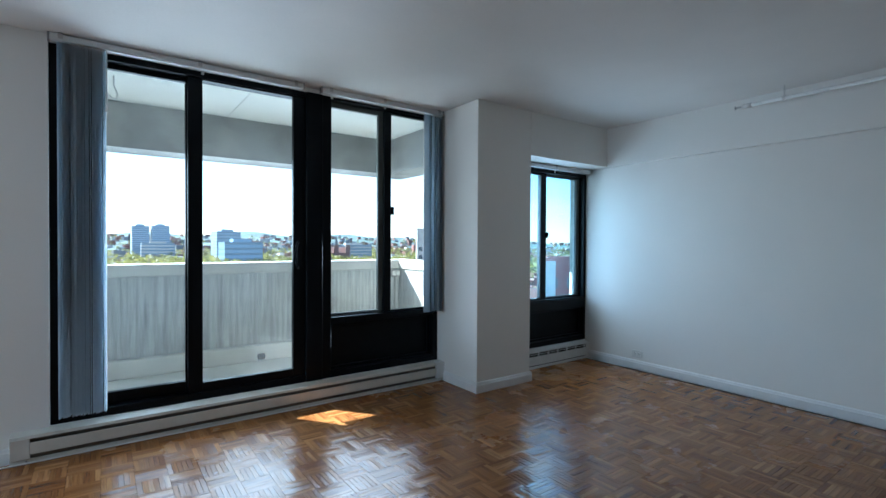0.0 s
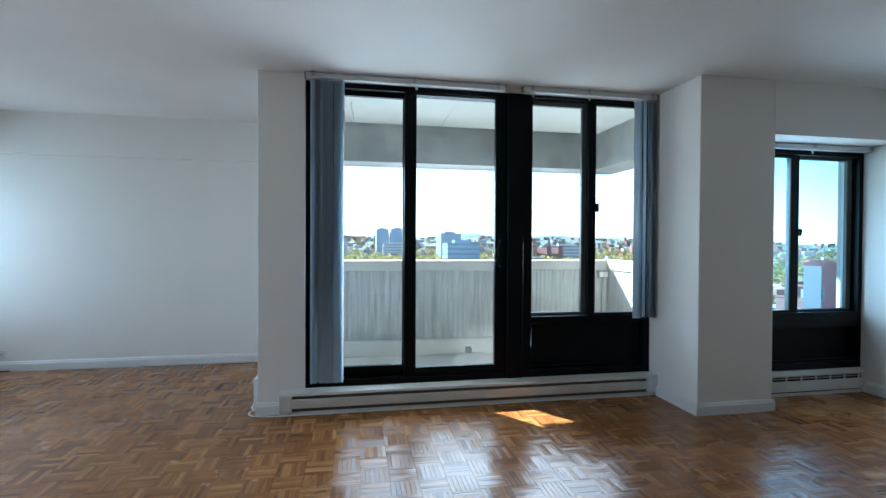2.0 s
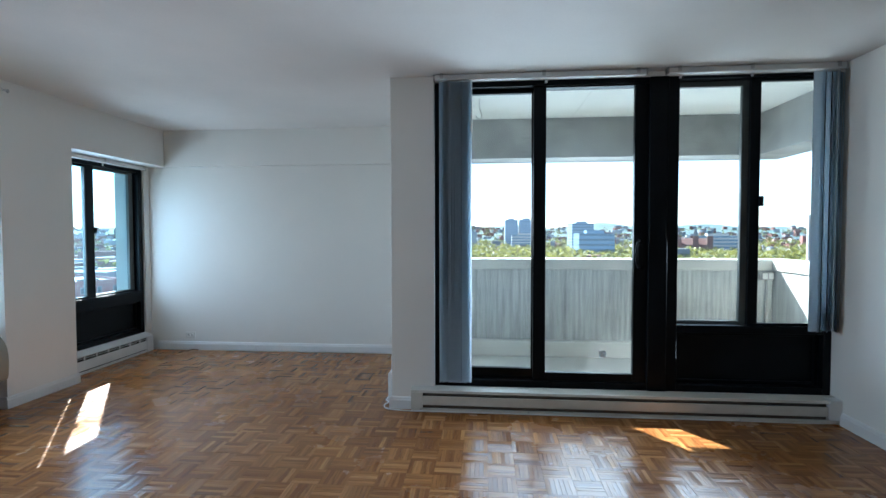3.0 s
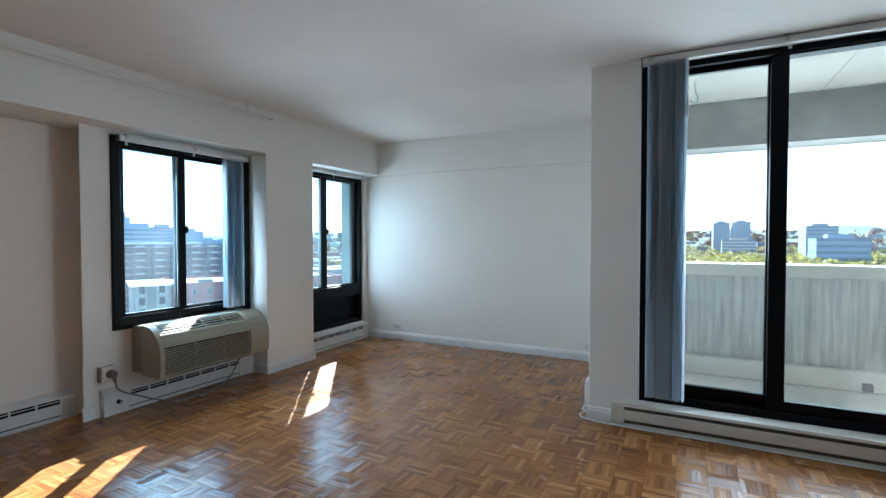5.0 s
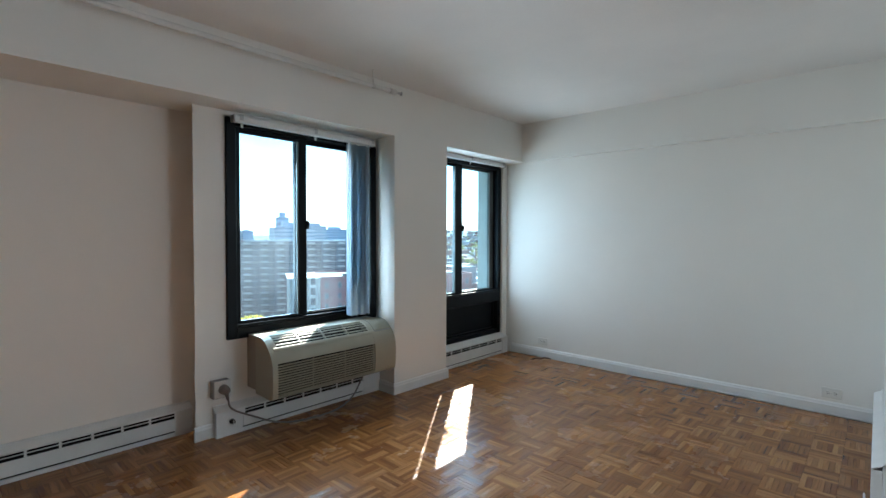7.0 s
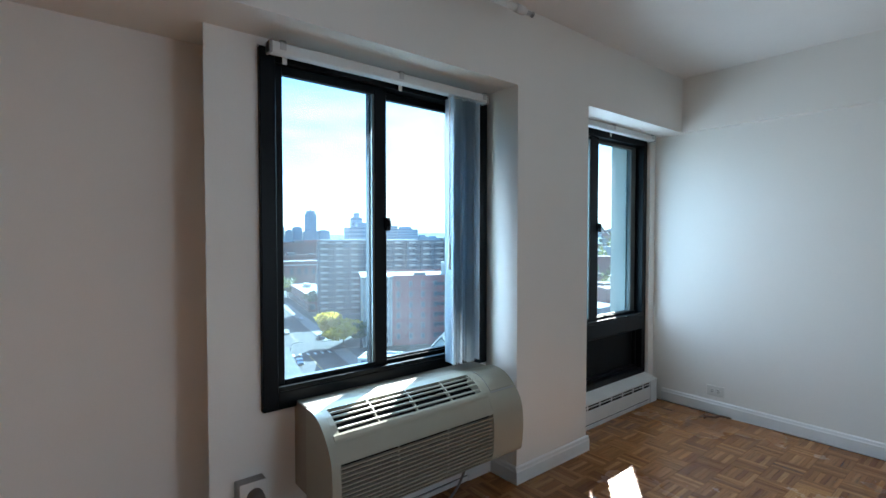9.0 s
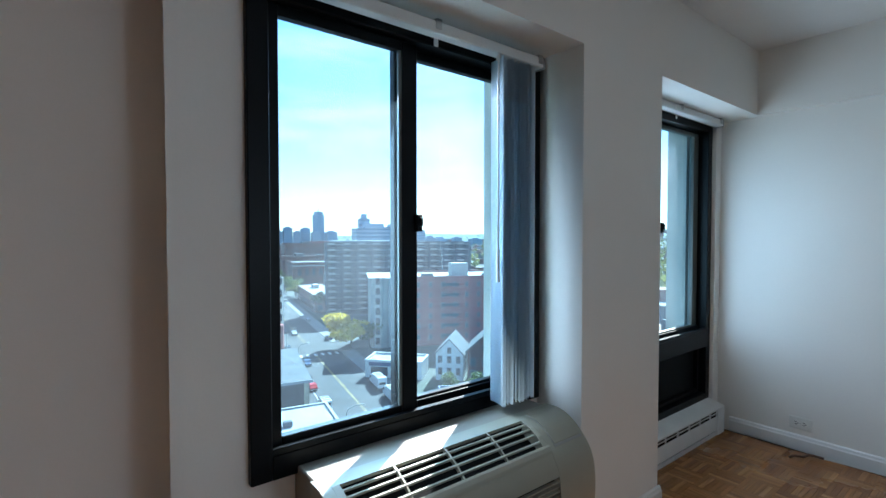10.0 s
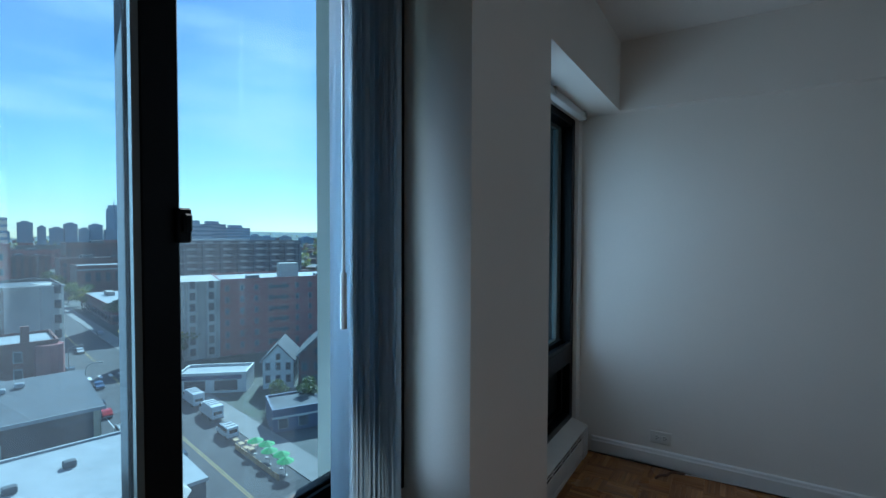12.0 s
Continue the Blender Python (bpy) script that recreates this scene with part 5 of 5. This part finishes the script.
for i in range(5200):
    az, dist = radians(rf_.uniform(-62, 88)), 150 + 2600 * rf_.random() ** 1.3
    if i >= 3800:
        az, dist = radians(rf_.uniform(-60, 45)), rf_.uniform(2050, 3280)
    x, y = -math.sin(az) * dist, math.cos(az) * dist
    if blocked(x, y) or (i < 3800 and math.degrees(az) < 35 and rf_.random() < 0.3):
        continue
    w, dp, hh, yw = rf_.uniform(7, 22), rf_.uniform(8, 16), rf_.uniform(6, 13), rf_.uniform(0, 1.5)
    if rf_.random() < 0.06:
        hh, w = hh * 1.7, w * 1.8
    vs, fs = far_h["pale" if rf_.random() < 0.5 else "brick"]
    n0, gz = len(vs), ground_z(x, y) - 1.0
    if i >= 3800:
        w, dp, hh = w * 1.6, dp * 1.4, hh * 1.3
    co, si = math.cos(yw), math.sin(yw)
    for zz in (0, hh):
        for sx, sy in ((-1, -1), (1, -1), (1, 1), (-1, 1)):
            px, py = sx * w / 2, sy * dp / 2
            vs.append((x + px * co - py * si, y + px * si + py * co, gz + zz))
    fs.extend(tuple(n0 + q for q in f) for f in QF)
for key, (vs, fs) in far_h.items():
    me = bpy.data.meshes.new("far_houses")
    me.from_pydata(vs, [], fs)
    m = mat("far_" + key, (0.4, 0.4, 0.4), 0.85)
    gi = m.node_tree.nodes.new("ShaderNodeNewGeometry")
    cols = [(0, (0.09, 0.10, 0.12)), (0.6, (0.20, 0.21, 0.23)), (1, (0.48, 0.49, 0.50))] if key == "pale" else [(0, (0.09, 0.04, 0.035)), (0.6, (0.20, 0.075, 0.06)), (1, (0.24, 0.15, 0.12))]
    L(m, ramp(m, gi.outputs["Random Per Island"], cols), bsdf(m).inputs["Base Color"])
    me.materials.append(m)
    tagged(new("far_houses", me), "distant houses and low blocks of the town", "houses", "", "stuff")


def leaf_cloud(vs, fs, x, y, z, r, hgt, n, size, rng_):
    """Small tilted leaves in an uneven crown."""
    lobes = [(rng_.uniform(-0.5, 0.5) * r, rng_.uniform(-0.5, 0.5) * r, rng_.uniform(-0.35, 0.45) * hgt, rng_.uniform(0.35, 0.6)) for _ in range(6)]
    for _ in range(n):
        lx, ly, lz, lr = rng_.choice(lobes)
        v = Vector((rng_.gauss(0, 1), rng_.gauss(0, 1), rng_.gauss(0, 1))).normalized() * rng_.random() ** 0.4
        c_ = Vector((x + lx + v.x * lr * r, y + ly + v.y * lr * r, z + lz + v.z * lr * hgt * 0.6))
        p = Vector((rng_.gauss(0, 1), rng_.gauss(0, 1), rng_.gauss(0, 1))).normalized()
        q = p.cross(Vector((rng_.gauss(0, 1), rng_.gauss(0, 1), 1))).normalized()
        s_ = size * rng_.uniform(0.6, 1.3)
        k0 = len(vs)
        vs.extend((c_ + p * s_, c_ + q * s_ * 0.7, c_ - p * s_, c_ - q * s_ * 0.7))
        fs.append((k0, k0 + 1, k0 + 2, k0 + 3))


vs, fs = [], []
rt = random.Random(8)
for i in range(9500):
    az, dist = radians(rt.uniform(-62, 88) if i < 2600 else rt.uniform(-62, 32)), 200 + 2900 * rt.random() ** 1.1
    if i >= 7000:
        az, dist = radians(rt.uniform(-50, 8)), rt.uniform(420, 880)
    x, y = -math.sin(az) * dist, math.cos(az) * dist
    if blocked(x, y):
        continue
    r = rt.uniform(3.5, 7.5)
    leaf_cloud(vs, fs, x, y, ground_z(x, y) + r * 1.2, r, r * 1.5, 16, r * 0.42, rt)
me = bpy.data.meshes.new("far_trees")
me.from_pydata(vs, [], fs)
me.materials.append(LEAF_MIXED)
tagged(new("far_trees", me), "distant green and yellowing autumn trees", "trees", "", "stuff")


def tree(x, y, h, r, leaves, n, label, seed):
    rg = random.Random(seed)
    root = thing("tree", pose(x, y, GZ), label, "tree", "street trees")
    tb = bmesh.new()
    cyl(tb, (0, 0, 0), (0, 0, h * 0.35), h * 0.022, h * 0.016, 8)
    for i in range(7):
        a_ = i * 0.9 + rg.random()
        cyl(tb, (0, 0, h * (0.28 + 0.02 * i)), (math.cos(a_) * r * 0.6, math.sin(a_) * r * 0.6, h * rg.uniform(0.55, 0.8)), h * 0.011, h * 0.003, 6)
    part("trunk", tb, BARK, root)
    v_, f_ = [], []
    leaf_cloud(v_, f_, 0, 0, h * 0.62, r, h * 0.5, n, r * 0.085, rg)
    m_ = bpy.data.meshes.new("crown")
    m_.from_pydata(v_, [], f_)
    m_.materials.append(leaves)
    cw = new("crown", m_)
    cw.parent = root
    return root


tree(-143.5, 72.6, 12.5, 9.0, LEAF_YELLOW, 2400, "yellow autumn street tree on the corner", 1)
tree(-139, 76.5, 9, 5.0, LEAF_GREEN, 1100, "green street tree beside the yellow one", 2)
tree(*S(150, -14), 11, 5, LEAF_GREEN, 700, "green street tree along the pavement", 3)
tree(*S(135, 14), 10, 4.5, LEAF_GREEN, 600, "green street tree along the pavement", 4)
for i, (al, pe, hh, rr) in enumerate(((205, -12, 11, 6), (222, -14, 12, 6.5), (238, -11, 11, 6), (255, -14, 10, 6), (275, -12, 12, 6), (300, 14, 12, 7), (330, 18, 13, 8), (360, 15, 12, 7), (395, 20, 13, 8), (320, -14, 11, 6), (350, -13, 12, 6), (430, 14, 14, 8), (450, 26, 13, 8), (380, 34, 13, 8), (235, 26, 10, 6), (265, 30, 11, 7))):
    tree(*S(al, pe), hh, rr, LEAF_GREEN if i % 3 else LEAF_MIXED, 500, "green street tree along the avenue", 20 + i)
tree(*S(8, -22), 8, 4, LEAF_GREEN, 800, "small green tree behind the cafe terrace", 5)
tree(*S(16, -20), 6, 3.5, LEAF_GREEN, 600, "small green tree behind the cafe terrace", 6)
tree(*S(8, 52), 11, 6, LEAF_GREEN, 900, "green garden tree behind the grey house", 7)
tree(*S(-4, 60), 10, 6, LEAF_GREEN, 900, "green garden tree behind the grey house", 9)

# ---- vehicles ----
TYRE = mat("tyre", (0.015, 0.015, 0.015), 0.9)
CAR_GLASS = mat("car_glass", (0.02, 0.025, 0.03), 0.1)


def vehicle(kind, along, perp, colour, label, flip=0):
    paint = mottle(mat("paint_" + kind, colour, 0.25), colour, 0.06, 1, 10)
    root = thing(kind, STREET @ pose(along, perp, 0.06, 0, 0, flip), label, kind if kind != "pickup" else "truck", "street vehicles")
    if kind == "car":
        ln, w = 4.5, 1.75
        body = [(-2.25, 0.3), (2.25, 0.3), (2.25, 0.75), (1.1, 0.95), (0.55, 1.42), (-1.1, 1.45), (-1.9, 1.0), (-2.25, 0.9)]
        glass = [(0.95, 0.98), (0.5, 1.38), (-1.05, 1.41), (-1.7, 1.0)]
    elif kind == "van":
        ln, w = 5.4, 2.0
        body = [(-2.7, 0.35), (2.7, 0.35), (2.7, 1.1), (1.9, 1.35), (1.2, 2.2), (-2.65, 2.25), (-2.7, 1.0)]
        glass = [(1.82, 1.4), (1.2, 2.1), (-2.3, 2.1), (-2.3, 1.4)]
    else:
        ln, w = 7.0, 2.3
        body = [(-3.5, 0.5), (3.5, 0.5), (3.5, 1.5), (3.0, 2.3), (1.9, 2.4), (1.8, 2.9), (-3.5, 2.9)]
        glass = [(3.4, 1.55), (3.0, 2.2), (2.2, 2.2), (2.2, 1.55)]
    if kind != "car":
        part("rear_glass", boxes((-ln / 2 - 0.03, -ln / 2 + 0.1, -w * 0.34, w * 0.34, 1.25, 1.85)), CAR_GLASS, root)
        part("roof_rack", boxes(*[(x, x + 0.12, -w * 0.42, w * 0.42, body[-2][1] + 0.02, body[-2][1] + 0.14) for x in (-1.8, -0.6, 0.5)]), BOX_GREY, root)
    part("windscreen", prism([(glass[0][0] + 0.1, glass[0][1] - 0.05), (glass[1][0] + 0.1, glass[1][1]), (glass[1][0] - 0.1, glass[1][1]), (glass[0][0] - 0.1, glass[0][1] - 0.05)], "y", -w * 0.42, w * 0.42), CAR_GLASS, root)
    part("bumper", boxes((ln / 2 - 0.05, ln / 2 + 0.08, -w * 0.48, w * 0.48, 0.36, 0.58), (-ln / 2 - 0.08, -ln / 2 + 0.05, -w * 0.48, w * 0.48, 0.36, 0.58)), BOX_GREY, root)
    bm = prism(body, "y", -w / 2, w / 2)
    bmesh.ops.bevel(bm, geom=bm.edges[:], offset=0.09, segments=1, affect="EDGES")
    part("body", bm, paint, root)
    part("glazing", prism(glass, "y", -w / 2 - 0.02, w / 2 + 0.02), CAR_GLASS, root, "dark windows")
    for x in (-ln * 0.31, ln * 0.31):
        for s_ in (-1, 1):
            wh = part("wheel", cyl(bmesh.new(), (x, s_ * (w / 2 - 0.2), 0.34), (x, s_ * (w / 2 + 0.02), 0.34), 0.34, seg=12), TYRE, root)
            part("rim", cyl(bmesh.new(), (x, s_ * (w / 2 + 0.02), 0.34), (x, s_ * (w / 2 + 0.03), 0.34), 0.19, seg=10), STEEL, wh)
    for s_ in (-1, 1):
        part("headlight", boxes((ln / 2 - 0.12, ln / 2 + 0.01, s_ * w * 0.36 - 0.15, s_ * w * 0.36 + 0.15, 0.62, 0.76)), WIN_TRIM, root)
    return root


vehicle("van", 7.9, -6.0, (0.65, 0.66, 0.67), "white delivery van parked by the terrace")
vehicle("truck", 20.0, -6.2, (0.68, 0.68, 0.68), "white box truck parked at the kerb")
vehicle("truck", 30.5, -6.2, (0.60, 0.62, 0.64), "white utility truck parked at the kerb")
vehicle("van", 21.1, 8.6, (0.66, 0.66, 0.64), "white passenger van parked near the grey house")
vehicle("car", 35.0, 8.8, (0.42, 0.02, 0.02), "red car parked at the kerb")
vehicle("car", 41.5, 8.8, (0.03, 0.03, 0.035), "black car parked at the kerb")
vehicle("car", 57.5, 6.2, (0.06, 0.10, 0.18), "blue car driving on the street", 180)
vehicle("car", 78.0, 9.0, (0.08, 0.09, 0.10), "dark car waiting at the crossing")
vehicle("car", 3.5, 4.4, (0.04, 0.07, 0.10), "dark blue hatchback driving on the street", 180)
vehicle("car", 88.0, -6.3, (0.02, 0.02, 0.025), "black car parked under the tree")
vehicle("car", 102.0, 3.5, (0.5, 0.5, 0.5), "silver car driving away", 180)
vehicle("truck", 172.0, 4.0, (0.60, 0.22, 0.05), "orange and white box truck far along the street")
vehicle("car", 130.0, -6.3, (0.25, 0.26, 0.28), "grey car parked along the far pavement")

# cafe terrace with green umbrellas
GREEN = mottle(mat("umbrella_green", (0.02, 0.30, 0.06), 0.7), (0.02, 0.30, 0.06), 0.15, 1, 8)
TIMBER = mottle(mat("terrace_timber", (0.42, 0.27, 0.12), 0.7), (0.42, 0.27, 0.12), 0.2, 2, 10)
um = thing("umbrella", STREET @ pose(-3.0, -6.3, 0.0), "green canvas terrace umbrella", "umbrella", "terrace umbrellas")
part("canopy", cyl(bmesh.new(), (0, 0, 2.3), (0, 0, 2.9), 1.35, 0.05, 8), GREEN, um)
part("pole", cyl(bmesh.new(), (0, 0, 0), (0, 0, 2.5), 0.03, seg=6), STEEL, um)
part("foot", cyl(bmesh.new(), (0, 0, 0.06), (0, 0, 0.16), 0.3, seg=10), BOX_GREY, um)
for al, pe in ((-5.6, -7.0), (-8.2, -6.2), (-10.8, -6.9), (-13.2, -6.3)):
    copy_thing(um, STREET @ pose(al, pe, 0.0))
tf = thing("terrace_fence", STREET @ pose(-5, -4.8, 0.06), "low timber fence round the cafe terrace", "fence")
for i in range(12):
    part("panel", boxes((-9 + i * 1.3, -7.8 + i * 1.3 - 0.08, -0.06, 0.06, 0.0, 0.9)), TIMBER, tf)
tt = thing("terrace_table", STREET @ pose(-2.0, -6.0, 0.06), "small timber terrace table", "table", "terrace tables")
part("tabletop", boxes((-0.6, 0.6, -0.4, 0.4, 0.70, 0.76)), TIMBER, tt)
for x in (-0.5, 0.5):
    for y in (-0.3, 0.3):
        part("leg", boxes((x - 0.03, x + 0.03, y - 0.03, y + 0.03, 0, 0.70)), TIMBER, tt)
for i in range(5):
    copy_thing(tt, STREET @ pose(-1.0 + 2.2 * (i % 3), -5.7 - 1.3 * (i // 3), 0.06))


def lamp_post(al, pe, turn):
    root = thing("street_lamp", STREET @ pose(al, pe, 0.18, 0, 0, turn), "tall grey street lamp with curved arm", "street lamp", "street lamps")
    part("pole", cyl(bmesh.new(), (0, 0, 0), (0, 0, 8.5), 0.10, 0.06, 8), BOX_GREY, root)
    part("arm", tube(smooth_path([(0, 0, 8.3), (0.3, 0, 9.0), (1.2, 0, 9.4), (2.4, 0, 9.5)], 4), 0.05, 6), BOX_GREY, root)
    part("head", boxes((2.2, 3.0, -0.15, 0.15, 9.38, 9.55), bevel=0.05), PALE_STONE, root)


lamp_post(-6.5, 10.8, -90)
lamp_post(42, 10.9, -90)
lamp_post(64, 11.0, -90)
lamp_post(108, -8.6, 90)

# the far left of the town lies a little clockwise of the street's own line
TOWN_TURN = pose(-2.8, 3.0, 0, 0, 0, -0.75) @ pose(2.8, -3.0, 0)
for ob in list(scene.objects):
    p_ = ob.matrix_basis.translation
    if ob.parent is None and p_.x < -60 and math.degrees(math.atan2(-2.8 - p_.x, p_.y - 3.0)) > 58 and ob.name.split(".")[0] not in ("road", "pavement", "ground"):
        ob.matrix_basis = TOWN_TURN @ ob.matrix_basis

# ---- parquet: squares of six oak strips, turned square by square ----
SQ, STRIPS = 0.1475, 6
SW = SQ / STRIPS
OAK = {(ax, isl): parquet_mat(ax, isl) for ax in (True, False) for isl in (True, False)}


def strip_verts(along_x):
    a, b = (SQ / 2, SW / 2) if along_x else (SW / 2, SQ / 2)
    g, c = 0.0002, 0.0005
    return [(sx * (a - g), sy * (b - g), -0.010) for sx, sy in ((-1, -1), (1, -1), (1, 1), (-1, 1))] + \
           [(sx * (a - g), sy * (b - g), -0.0006) for sx, sy in ((-1, -1), (1, -1), (1, 1), (-1, 1))] + \
           [(sx * (a - g - c), sy * (b - g - c), 0.0) for sx, sy in ((-1, -1), (1, -1), (1, 1), (-1, 1))]


STRIP_FACES = [(8, 9, 10, 11)] + [f for i in range(4) for f in ((i, (i + 1) % 4, 4 + (i + 1) % 4, 4 + i), (4 + i, 4 + (i + 1) % 4, 8 + (i + 1) % 4, 8 + i))]
shared = {}
for ax in (True, False):
    me = bpy.data.meshes.new("parquet_strip")
    me.from_pydata(strip_verts(ax), [], STRIP_FACES)
    me.materials.append(OAK[(ax, False)])
    shared[ax] = me
floor_ob = bpy.data.objects["floor"]
rng = random.Random(5)
joined = {True: ([], []), False: ([], [])}
X0, Y0 = 0.125, 3.51
for i in range(-28, 30):
    for j in range(-45, 18):
        cx, cy = X0 + (i + 0.5) * SQ, Y0 + (j + 0.5) * SQ
        if not (X_LEFT < cx < X_RIGHT and Y_REAR < cy < Y_BACK):
            continue
        if cx > -0.585 and cy > 4.55 or cx > 2.5 and cy > 4.35:
            continue
        ax = (i + j) % 2 == 0
        near = -0.75 < cx < 0.30 and 2.30 < cy < 3.35
        for k in range(STRIPS):
            off = (k - (STRIPS - 1) / 2) * SW
            x, y = (cx, cy + off) if ax else (cx + off, cy)
            z = rng.uniform(-0.0005, 0.0004)
            if near:
                s = new("parquet_strip", shared[ax])
                s.parent = floor_ob
                s.location = (x, y, z)
            else:
                tx, ty = rng.uniform(-0.004, 0.004), rng.uniform(-0.004, 0.004)
                vs, fs = joined[ax]
                n = len(vs)
                vs.extend((x + vx, y + vy, z + vz + vx * tx + vy * ty) for vx, vy, vz in strip_verts(ax))
                fs.extend(tuple(n + q for q in f) for f in STRIP_FACES)
for ax, (vs, fs) in joined.items():
    me = bpy.data.meshes.new("parquet_field")
    me.from_pydata(vs, [], fs)
    me.materials.append(OAK[(ax, True)])
    fld = new("parquet_field", me)
    fld.parent = floor_ob
    tagged(fld, "worn satin oak mosaic parquet strips", "", "", "stuff")
